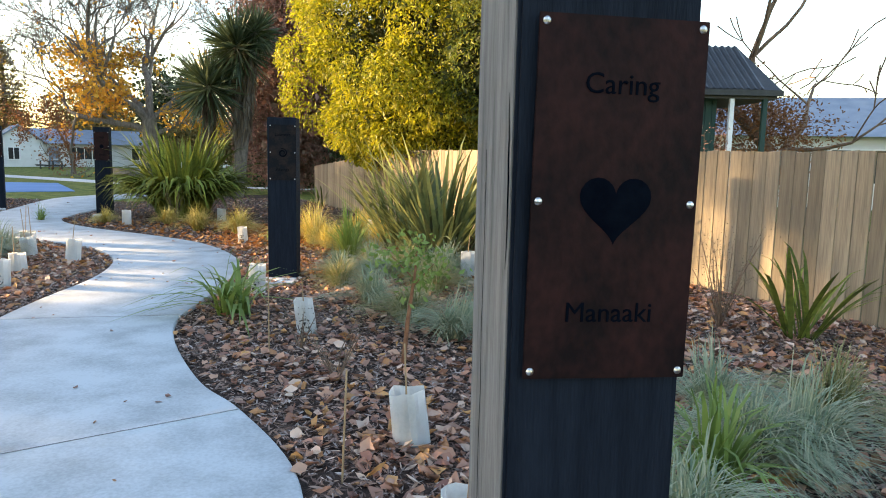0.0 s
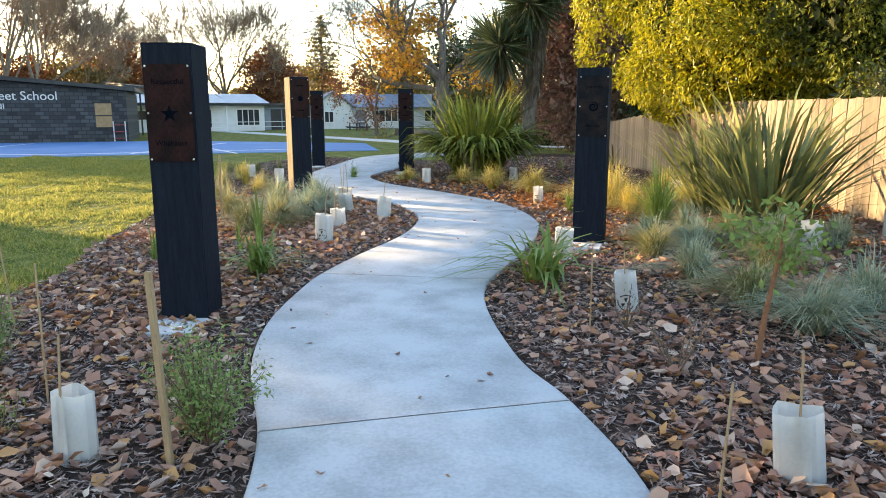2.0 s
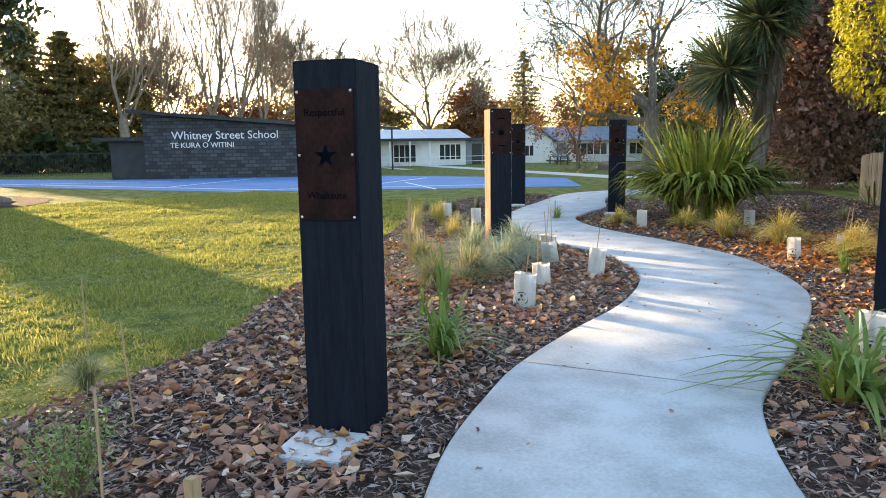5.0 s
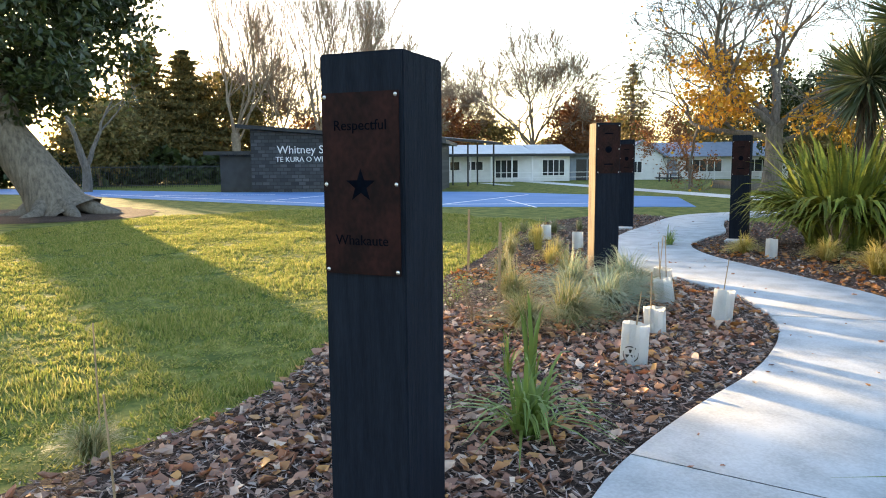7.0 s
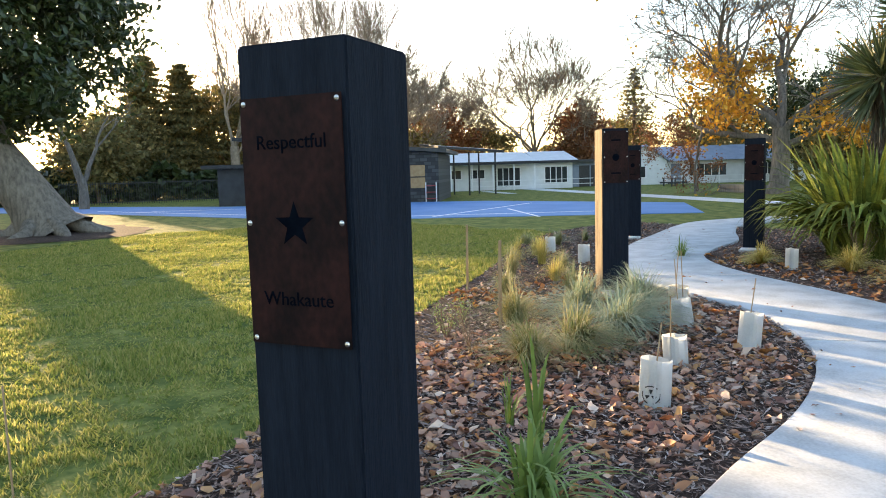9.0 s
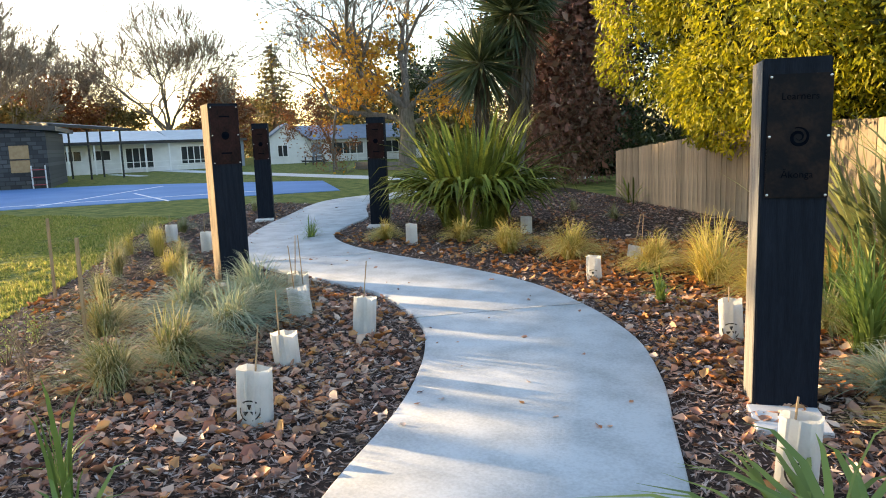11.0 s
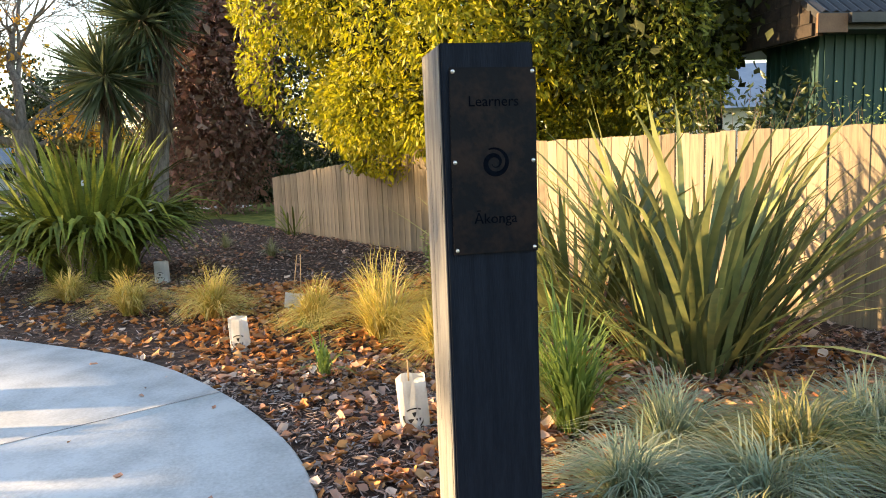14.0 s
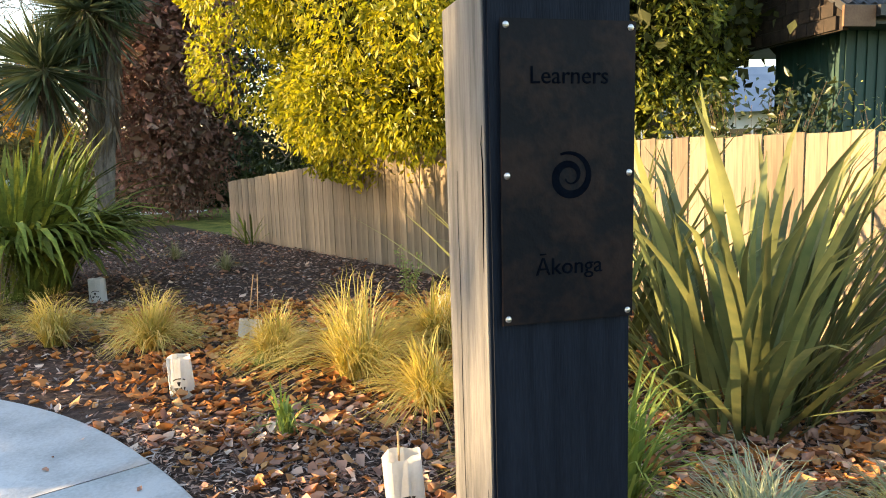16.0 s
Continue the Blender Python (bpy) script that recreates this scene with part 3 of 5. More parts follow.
def guard(x, y, w=0.2, h=0.36, angle=0.0, lean=0.0, stake=0.62, emblem=True, stakes=1, lean2=0.0):
    """A folded plastic sleeve, open above, lapped at one edge, held by a cane."""
    e = thing("tree_guard", pose(x, y, -0.03, lean, lean2, angle), "white corrugated plastic tree guard" + (" with black emblem" if emblem else " on a cane"), "tree guard", "tree guards in the bed")
    w, h = w * 0.84, h * 0.9
    c = [(w * (0.5 * math.cos(a) + 0.05 * math.cos(2 * a)), w * (0.36 * math.sin(a) + 0.03 * math.cos(3 * a))) for a in (radians(-100 + 24.2 * i) for i in range(15))] + [(w * 0.02, -w * 0.41), (w * 0.16, -w * 0.43)]
    bm = bmesh.new()
    rng = random.Random(int(x * 100))
    lo = [bm.verts.new((px * 1.05, py * 1.05, 0)) for px, py in c]
    hi = [bm.verts.new((px + rng.uniform(-1, 1) * 0.006, py + rng.uniform(-1, 1) * 0.006, h + rng.uniform(-0.008, 0.008))) for px, py in c]
    for i in range(len(c) - 1):
        bm.faces.new((lo[i], lo[i + 1], hi[i + 1], hi[i]))
    bmesh.ops.solidify(bm, geom=bm.faces[:], thickness=0.005)
    part("sleeve", bm, M["guard"], e)
    if emblem:
        bm = bmesh.new()
        yy = -w * 0.43 - 0.006
        for k in range(3):
            a0 = math.pi / 2 + k * 2 * math.pi / 3
            for ra, rb, s in ((0.055, 0.063, 0.75), (0.008, 0.038, 0.36)):
                pts = []
                for j in range(9):
                    pts.append((rb * math.cos(a0 + s * (j / 4 - 1)), rb * math.sin(a0 + s * (j / 4 - 1))))
                for j in range(8, -1, -1):
                    pts.append((ra * math.cos(a0 + s * (j / 4 - 1)), ra * math.sin(a0 + s * (j / 4 - 1))))
                bm.faces.new([bm.verts.new((px, yy + 1.6 * px * px / w, h * 0.33 + pz)) for px, pz in pts])
        part("emblem", bm, M["ink"], e, "black leaf emblem in a ring")
    for k in range(stakes):
        part("cane", rod(0.006, 0.005, stake, 6), M["stake"], e, "thin bamboo cane", pose(-w * 0.1 + k * w * 0.5, -w * 0.34 if not emblem else w * 0.2, -0.02, random.Random(k + int(y * 9)).uniform(-4, 4), 3 - 6 * k, 0))


guard(-0.12, 4.48, 0.23, 0.36, 14, 3, 0.62, False, lean2=-6)
guard(0.22, 3.42, 0.23, 0.32, 20, 0, 0.5, False)
guard(-2.95, 3.28, 0.22, 0.36, 18, 0, 0.62, False, lean2=2)
guard(-1.3, 6.66, 0.19, 0.37, 12, 4, 0.5, True, lean2=-6)
guard(-2.30, 8.20, 0.21, 0.40, 15, 0, 0.45, True, lean2=2)
guard(-2.62, 10.56, 0.2, 0.37, 8, 3, 0.45, True, lean2=-4)
guard(-4.05, 12.48, 0.19, 0.33, 8, 0, 0.3, True, lean2=-3)
guard(-3.85, 14.0, 0.24, 0.2, 10, 0, 0.62, False, lean2=6, stakes=2)
guard(-5.92, 16.15, 0.22, 0.32, 5, 0, 0.3, True)
guard(-7.33, 14.7, 0.21, 0.36, 10, 0, 0.3, False)
guard(-2.06, 13.75, 0.24, 0.4, 10, 0, 0.4, True)
guard(-5.12, 8.05, 0.24, 0.38, 22, -4, 0.6, True, lean2=2)
guard(-5.57, 9.0, 0.22, 0.3, 18, 2, 0.62, False, lean2=-3)
guard(-6.30, 10.25, 0.24, 0.34, 25, -3, 0.72, False, lean2=-8)
guard(-6.75, 10.85, 0.25, 0.34, 20, 0, 0.72, False, stakes=2)
guard(-5.43, 9.86, 0.22, 0.38, 30, -6, 0.66, False, lean2=4)
guard(-10.2, 13.4, 0.24, 0.36, 20, 0, 0.6, False)
guard(-11.7, 14.2, 0.24, 0.34, 20, 0, 0.5, False)
guard(-0.09, 9.75, 0.26, 0.4, 5, 0, 0.6, False)
guard(0.78, 11.0, 0.28, 0.4, 0, 0, 0.55, True)
guard(0.81, 9.05, 0.26, 0.38, 10, 6, 0.4, False, lean2=6)


def stake(x, y, h, square=True, lean=0.0, lean2=0.0):
    bm = box(-0.013, 0.013, -0.013, 0.013, -0.05, h, 0.002) if square else rod(0.006, 0.005, h + 0.05, 6, -0.05)
    s = part("garden_stake", bm, M["stake"], None, m=pose(x, y, -0.02, lean, lean2, 20))
    tagged(s, "square pine garden stake in mulch" if square else "thin bamboo cane standing in mulch", "stake", "garden stakes")


stake(-2.50, 3.40, 0.86, True, 0, -2)
stake(-1.40, 5.98, 0.62, False)
stake(-0.38, 4.0, 0.55, False, 0, 2)
stake(-4.97, 4.3, 0.62, False, 0, -4)
stake(-6.1, 4.5, 0.7, False)
stake(-1.0, 15.2, 0.8, False)
stake(-3.6, 3.6, 0.75, False, 0, 1)
stake(-7.6, 9.0, 0.9, True, 0, 1)
stake(-9.5, 10.2, 0.9, True, 0, 1)

# ---- grasses, flax and shrubs ----


def tussock(x, y, h, r, n, kind, seed, width=0.005, label="", arch=1.0):
    rng = np.random.default_rng(seed)
    ob = obj("tussock_grass", blades("tussock_grass", n, rng, h, r, width, M[kind], 4, arch, r * 0.14), m=turn(seed * 37 % 360, x, y, -0.02))
    tagged(ob, label or {"tussock": "arching green and straw tussock grass in mulch", "blue_tussock": "soft blue-green tussock grass in leaf litter", "gold_tussock": "golden sunlit tussock grass in orange leaves", "bright": "fresh green strappy plant in mulch"}[kind], "grass", "tussock grasses")


G = "gold_tussock"
for i, (x, y, h, r) in enumerate(((-5.55, 14.1, 0.5, 0.45), (-4.6, 13.75, 0.55, 0.45), (-3.5, 13.1, 0.48, 0.36), (-2.85, 12.6, 0.68, 0.62), (-2.2, 13.2, 0.6, 0.55), (-7.9, 14.95, 0.34, 0.3), (-2.4, 11.9, 0.45, 0.4), (-1.7, 12.4, 0.55, 0.45), (-6.6, 15.0, 0.4, 0.35))):
    tussock(x, y, h * 1.3, r * 1.45, 620, G, 10 + i, 0.0075)
for i, (x, y, h, r) in enumerate(((-6.6, 9.6, 0.62, 0.75), (-6.9, 10.4, 0.6, 0.7), (-6.4, 8.75, 0.5, 0.55), (-7.3, 9.9, 0.55, 0.6))):
    tussock(x, y, h * 1.15, r * 1.2, 620, "blue_tussock" if i != 2 else "tussock", 30 + i, 0.0085)
for i, (x, y, h, r) in enumerate(((-8.3, 10.9, 0.55, 0.4), (-9.2, 11.6, 0.55, 0.4), (-9.9, 11.4, 0.7, 0.4), (-10.6, 12.8, 0.6, 0.45), (-8.9, 10.3, 0.6, 0.4), (-11.5, 13.6, 0.5, 0.4), (-12.4, 15.2, 0.5, 0.4), (-11.2, 12.8, 0.6, 0.4), (-9.7, 12.3, 0.5, 0.4))):
    tussock(x, y, h, r, 300, "gold_tussock" if i % 2 else "tussock", 50 + i)
for i, (x, y, h, r) in enumerate(((-0.05, 6.7, 0.5, 0.62), (-0.5, 7.2, 0.5, 0.6), (0.3, 7.4, 0.5, 0.6), (-1.0, 8.0, 0.45, 0.55), (-0.4, 8.6, 0.5, 0.55), (0.95, 6.7, 0.42, 0.5), (-1.15, 9.4, 0.42, 0.6), (-0.55, 9.2, 0.45, 0.6), (1.1, 3.6, 0.5, 0.55), (1.6, 4.4, 0.5, 0.55), (-1.5, 8.8, 0.4, 0.5), (0.2, 10.2, 0.4, 0.5), (1.9, 4.5, 0.55, 0.6), (2.3, 5.1, 0.5, 0.55), (1.6, 5.1, 0.5, 0.55), (-1.35, 9.95, 0.5, 0.55), (-0.85, 9.7, 0.55, 0.6), (-0.35, 9.9, 0.5, 0.6), (-1.7, 9.5, 0.42, 0.5), (-1.9, 10.9, 0.45, 0.5))):
    tussock(x, y, h * 1.15, r * 1.15, 520, "blue_tussock" if i % 3 != 1 else "tussock", 70 + i, 0.008)
tussock(0.75, 6.0, 0.45, 0.4, 260, "bright", 95, 0.008)
tussock(-0.75, 9.75, 0.5, 0.6, 260, "gold_tussock", 96)
tussock(-5.9, 4.4, 0.4, 0.3, 260, "tussock", 97)
tussock(-5.55, 3.3, 0.42, 0.32, 300, "tussock", 98)
tussock(1.32, 4.0, 0.85, 0.5, 110, "bright", 99, 0.022, "bright green strappy plant beside the post")
tussock(-6.4, 8.2, 0.6, 0.6, 700, "tussock", 111)
tussock(-7.6, 9.2, 0.6, 0.6, 600, "tussock", 112)
tussock(-4.62, 6.4, 0.66, 0.6, 80, "bright", 100, 0.026, "fresh green strappy plant in leaf litter")
tussock(-4.75, 6.55, 0.95, 0.14, 12, "bright", 101, 0.035, "upright broad green blades in leaf litter", 0.2)
tussock(-2.2, 7.3, 0.82, 1.1, 66, "bright", 102, 0.044, "arching green strappy plant hanging over the path edge", 1.1)
tussock(-3.25, 11.6, 0.5, 0.3, 40, "bright", 103, 0.016, "thin green strappy seedling in orange leaves")
tussock(-1.75, 10.35, 1.0, 0.55, 190, "bright", 104, 0.016, "upright fine green flax beside the dark post", 0.4)
tussock(-1.85, 11.3, 0.8, 0.45, 120, "bright", 105, 0.016, "upright green grassy plant in the bed", 0.5)
tussock(-3.6, 13.0, 0.3, 0.3, 60, "bright", 107, 0.012)
tussock(-6.0, 6.4, 0.55, 0.15, 14, "bright", 108, 0.016, "thin green seedling in mulch", 0.3)
tussock(-5.5, 7.1, 0.5, 0.2, 14, "bright", 109, 0.016, "thin green seedling in mulch", 0.3)
tussock(-9.3, 14.9, 0.5, 0.4, 60, "bright", 110, 0.015)
for i, (x, y) in enumerate(((-12.5, 16.2), (-13.2, 17.6), (-13.7, 19.0), (-14.2, 20.3), (-13.0, 14.9), (-5.9, 19.5), (-4.8, 18.0))):
    tussock(x, y, 0.4, 0.35, 120, "tussock", 120 + i, 0.01)


def sword(n_seg, length, width, bend, rng, tipdrop=0.0):
    """One flax leaf, folded along its keel, growing up and bending over along +x."""
    V, F = [], []
    x = z = 0.0
    a = radians(rng.uniform(2, 8))
    for k in range(n_seg + 1):
        t = k / n_seg
        w = width * (0.55 + 0.9 * t) * (1 - t ** 3.2) * 0.5 if t < 1 else 0.001
        V += [(x, -w, z + w * 0.35), (x, 0, z), (x, w, z + w * 0.35)]
        step = length / n_seg
        a += bend / n_seg * (0.4 + 1.3 * t) + (tipdrop if t > 0.72 else 0)
        x += math.sin(a) * step
        z += math.cos(a) * step
    for k in range(n_seg):
        b = k * 3
        F += [(b, b + 1, b + 4, b + 3), (b + 1, b + 2, b + 5, b + 4)]
    return V, F


def flax(x, y, n, length, width, material, seed, label, lean=(4, 42), bend=(0.1, 0.9), radius=0.25):
    rng = random.Random(seed)
    e = thing("flax_plant", turn(0, x, y, -0.03), label, "flax plant")
    kinds = []
    for i in range(9):
        V, F = sword(7, length * rng.uniform(0.75, 1.05), width * rng.uniform(0.8, 1.15), rng.uniform(*bend), rng, rng.choice((0, 0, 0.25)))
        kinds.append(np_mesh("leaf", V, F, material, False))
    for i in range(n):
        f = (i + 0.5) / n
        az = rng.uniform(0, 360)
        tilt = lean[0] + (lean[1] - lean[0]) * f ** 1.2 + rng.uniform(-5, 5)
        r = radius * math.sqrt(rng.random())
        m = pose(0, 0, 0, 0, 0, az) @ pose(r, rng.uniform(-0.1, 0.1), 0, rng.uniform(-8, 8), tilt, rng.uniform(-30, 30))
        s = rng.uniform(0.7, 1.05) * (1 - 0.12 * f)
        obj("leaf", rng.choice(kinds), e, m @ Matrix.Diagonal((s, s, s, 1)))


flax(-1.3, 12.2, 75, 1.95, 0.07, M["flax_b"], 4, "sunlit yellow-green flax with sword leaves by the fence", (2, 34), (0.05, 0.5), 0.25)
flax(-0.62, 11.45, 210, 2.2, 0.062, M["flax_b"], 3, "large green and bronze flax with sword leaves by the fence", (2, 46), (0.05, 0.75), 0.42)
flax(-7.1, 16.8, 760, 2.3, 0.085, M["flax_dark"], 5, "dense dark green arching flax clump in mulch", (0, 15), (0.25, 2.6), 0.55)
flax(-4.95, 21.2, 16, 1.1, 0.05, M["flax_dark"], 7, "small dark flax near the fence end", (5, 45), (0.3, 1.2), 0.1)
flax(2.95, 7.2, 30, 1.2, 0.05, M["flax_dark"], 8, "young green flax in front of the fence", (3, 40), (0.1, 0.9), 0.1)


def shrub(x, y, h, r, n, kind, seed, label, size=0.022, stem="far_bark"):
    rng = np.random.default_rng(seed)
    e = thing("shrub", turn(0, x, y, -0.02), label, "shrub")
    lines, cs = [], []
    for i in range(max(6, n // 60)):
        a, q = rng.uniform(0, 2 * np.pi), r * np.sqrt(rng.uniform(0.05, 1))
        top = np.array([np.cos(a) * q, np.sin(a) * q, h * rng.uniform(0.55, 1.0)])
        mid = top * (0.45, 0.45, 0.5) + rng.normal(size=3) * 0.02
        lines.append([((0, 0, 0), 0.006), (mid, 0.004), (top, 0.0015)])
        k = max(8, n // max(6, n // 60))
        t = rng.uniform(0.25, 1.05, k)[:, None]
        cs.append(np.where(t < 0.5, mid * t * 2, mid + (top - mid) * (t - 0.5) * 2) + rng.normal(size=(k, 3)) * 0.03 * (0.5 + h))
    obj("stem", tubes("stem", lines, M[stem], 5), e)
    c = np.concatenate(cs)
    c[:, 2] = np.maximum(c[:, 2], 0.03)
    obj("foliage", leaves("foliage", c, size, M[kind], rng, 0, 2.4), e)


shrub(-2.5, 3.62, 0.56, 0.28, 3200, "shrub", 1, "small fine-leaved green shrub beside a stake", 0.025)
shrub(-4.35, 3.75, 0.46, 0.24, 1500, "shrub", 2, "small fine-leaved green shrub in leaf litter", 0.025)
shrub(1.55, 10.2, 1.35, 0.55, 2600, "shrub", 3, "upright bright green shrub in front of the fence", 0.06)
shrub(-0.75, 5.45, 0.48, 0.28, 420, "grey_shrub", 4, "wiry brown-grey shrub nearly bare", 0.014)
shrub(-1.2, 6.15, 0.4, 0.16, 220, "grey_shrub", 5, "wiry brown-grey shrub nearly bare", 0.014)
shrub(2.34, 7.45, 1.0, 0.36, 1300, "grey_shrub", 6, "tall wiry grey shrub before the fence", 0.018)
shrub(-7.6, 8.3, 0.5, 0.16, 420, "shrub", 7, "narrow dark green seedling at the lawn edge", 0.02)
shrub(-6.9, 8.0, 0.5, 0.18, 380, "grey_shrub", 8, "wiry shrub in mulch", 0.018)
shrub(-8.0, 8.8, 0.35, 0.15, 300, "shrub", 9, "small green seedling in mulch", 0.02)
shrub(-6.6, 15.3, 0.75, 0.25, 500, "grey_shrub", 10, "brown seed-headed grassy shrub before the flax", 0.02)
shrub(-2.3, 15.2, 0.6, 0.2, 400, "shrub", 11, "young yellow-green sapling by the fence", 0.04)
shrub(-3.4, 3.2, 0.3, 0.14, 220, "shrub", 12, "small green seedling in leaf litter", 0.018)


def sapling(x, y):
    e = thing("sapling", turn(0, x, y, -0.02), "young sapling with red-brown stem and fresh leaves", "sapling")
    rng = np.random.default_rng(8)
    obj("stem", tubes("stem", [[((0, 0, 0), 0.02), ((0.03, 0, 0.35), 0.016), ((0.08, 0, 0.72), 0.01), ((0.09, 0, 0.9), 0.005)], [((0.06, 0, 0.6), 0.006), ((0.22, 0.03, 0.78), 0.002)], [((0.07, 0, 0.66), 0.006), ((-0.12, 0.02, 0.84), 0.002)]], M["red_stem"], 7), e)
    c = np.concatenate([rng.normal(size=(80, 3)) * (0.1, 0.1, 0.06) + p for p in ((0.08, 0, 0.88), (0.22, 0, 0.74), (-0.1, 0, 0.8), (0.1, 0.05, 0.66))])
    obj("foliage", leaves("foliage", c, 0.055, M["bright"], rng, 0.2, 2.0), e)


sapling(-0.36, 5.86)

# ---- trees ----


def grow(rng, base, way, length, radius, depth, lines, tips, spread=0.6, up=0.12, kids=(2, 4), taper=0.62, wobble=0.12, shrink=(0.6, 0.85), thin=0.004):
    """Branches by forking; fills lines for tubes() and tips with twig ends."""
    P = np.array(base, float)
    d = np.array(way, float)
    d /= np.linalg.norm(d)
    line = [(P.copy(), radius)]
    n = 4 if depth > 1 else 3
    for i in range(n):
        d = d + rng.normal(size=3) * wobble
        d[2] += up * 0.5
        d /= np.linalg.norm(d)
        P = P + d * length / n
        line.append((P.copy(), max(thin, radius * (1 - (1 - taper) * (i + 1) / n))))
    lines.append(line)
    if depth == 0:
        tips.append((P, d))
        return
    for k in range(rng.integers(kids[0], kids[1] + 1)):
        j = n if k == 0 else rng.integers(max(1, n // 2), n + 1)
        q = d + rng.normal(size=3) * spread * (0.5 if k == 0 else 1)
        q[2] += up
        grow(rng, line[j][0], q, length * rng.uniform(*shrink), line[j][1] * (0.85 if k == 0 else 0.65), depth - 1, lines, tips, spread, up, kids, taper, wobble, shrink, thin)


def tree_base(x, y, label, name="tree"):
    return thing(name, turn(0, x, y, -0.05), label, "tree")


def bare_tree(x, y, h, seed, label, r=0.2, depth=5, spread=0.5, up=0.22, stems=1, mat_key="far_bark", leaf=None, leaf_n=0, leaf_size=0.2, trunk=0.3, leaf_zone=(0, 1), kids=(2, 3), thin=0.016):
    rng = np.random.default_rng(seed)
    e = tree_base(x, y, label)
    lines, tips = [], []
    for s in range(stems):
        off = rng.normal(size=3) * (0.35 if stems > 1 else 0)
        off[2] = 0
        w = np.array([rng.normal() * 0.12, rng.normal() * 0.12, 1.0])
        grow(rng, off, w, h * trunk, r, depth, lines, tips, spread, up, kids, thin=thin)
    zmax = max(p[2] for p, _ in tips)
    k = h / zmax
    lines = [[(p * (k if stems == 1 else 1, k if stems == 1 else 1, k), q) for p, q in l] for l in lines]
    big = [l for l in lines if l[0][1] > r * 0.3]
    small = [l for l in lines if l[0][1] <= r * 0.3]
    obj("trunk", tubes("trunk", big, M[mat_key], 8), e)
    if small:
        obj("twig_crown", tubes("twig_crown", small, M[mat_key], 4), e)
    if leaf:
        c = np.array([p for p, _ in tips]) * k
        zz = c[:, 2] / h
        c = c[(zz >= leaf_zone[0]) & (zz <= leaf_zone[1])]
        c = np.repeat(c, max(1, leaf_n // max(1, len(c))), 0)
        c = c + rng.normal(size=c.shape) * leaf_size * 1.6
        obj("foliage", leaves("foliage", c, leaf_size, M[leaf], rng, 0.1, 1.5), e)
    return e


def crown_points(rng, clumps, per, centre, radii, lump=0.22, shell=0.55, fall=0.0, clump_r=0.35):
    """Leaf places: clumps over a lumpy ellipsoid, thick on its outside, with gaps."""
    d = rng.normal(size=(clumps, 3))
    d /= np.linalg.norm(d, axis=1)[:, None]
    ph = rng.uniform(0, 6.28, 6)
    rr = 1 + lump * (np.sin(d[:, 0] * 5 + ph[0]) * np.sin(d[:, 1] * 5 + ph[1]) + 0.7 * np.sin(d[:, 2] * 8 + ph[2]) * np.sin(d[:, 0] * 9 + ph[3]))
    depth = shell + (1 - shell) * rng.uniform(0, 1, clumps) ** 0.5
    c = np.asarray(centre) + d * (rr * depth)[:, None] * np.asarray(radii)
    p = np.repeat(c, per, 0)
    o = np.repeat(d, per, 0)
    p = p + rng.normal(size=p.shape) * (clump_r, clump_r, clump_r * 0.6)
    p[:, 2] -= fall * np.abs(rng.normal(size=len(p)))
    return p, o


def leafy_tree(x, y, h, radii, zc, seed, label, leaf, clumps, per, size, trunk_r=0.2, lump=0.22, droop=0.3, clump_r=0.35, long=2.4, shell=0.6, inner=None, bark="bark", low=None):
    rng = np.random.default_rng(seed)
    e = tree_base(x, y, label)
    lines, tips = [], []
    grow(rng, (0, 0, 0), (0.02, 0.02, 1), zc * 0.75, trunk_r, 3, lines, tips, 0.6, 0.15)
    lines = [[(p, q) for p, q in l if np.sum(((p - (0, 0, zc)) / np.array(radii)) ** 2) < 0.8 or p[2] < zc] for l in lines]
    obj("trunk", tubes("trunk", [l for l in lines if len(l) > 1], M[bark], 7), e)
    p, o = crown_points(rng, clumps, per, (0, 0, zc), radii, lump, shell, clump_r=clump_r)
    keep = p[:, 2] > (low if low is not None else 0.05)
    p, o = p[keep], o[keep]
    obj("crown", leaves("crown", p, size, M[leaf], rng, droop, long, o), e)
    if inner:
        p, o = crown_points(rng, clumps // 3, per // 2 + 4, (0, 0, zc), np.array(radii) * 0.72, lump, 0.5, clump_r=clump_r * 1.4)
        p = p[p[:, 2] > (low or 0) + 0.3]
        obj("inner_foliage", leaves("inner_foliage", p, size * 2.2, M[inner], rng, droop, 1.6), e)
    return e


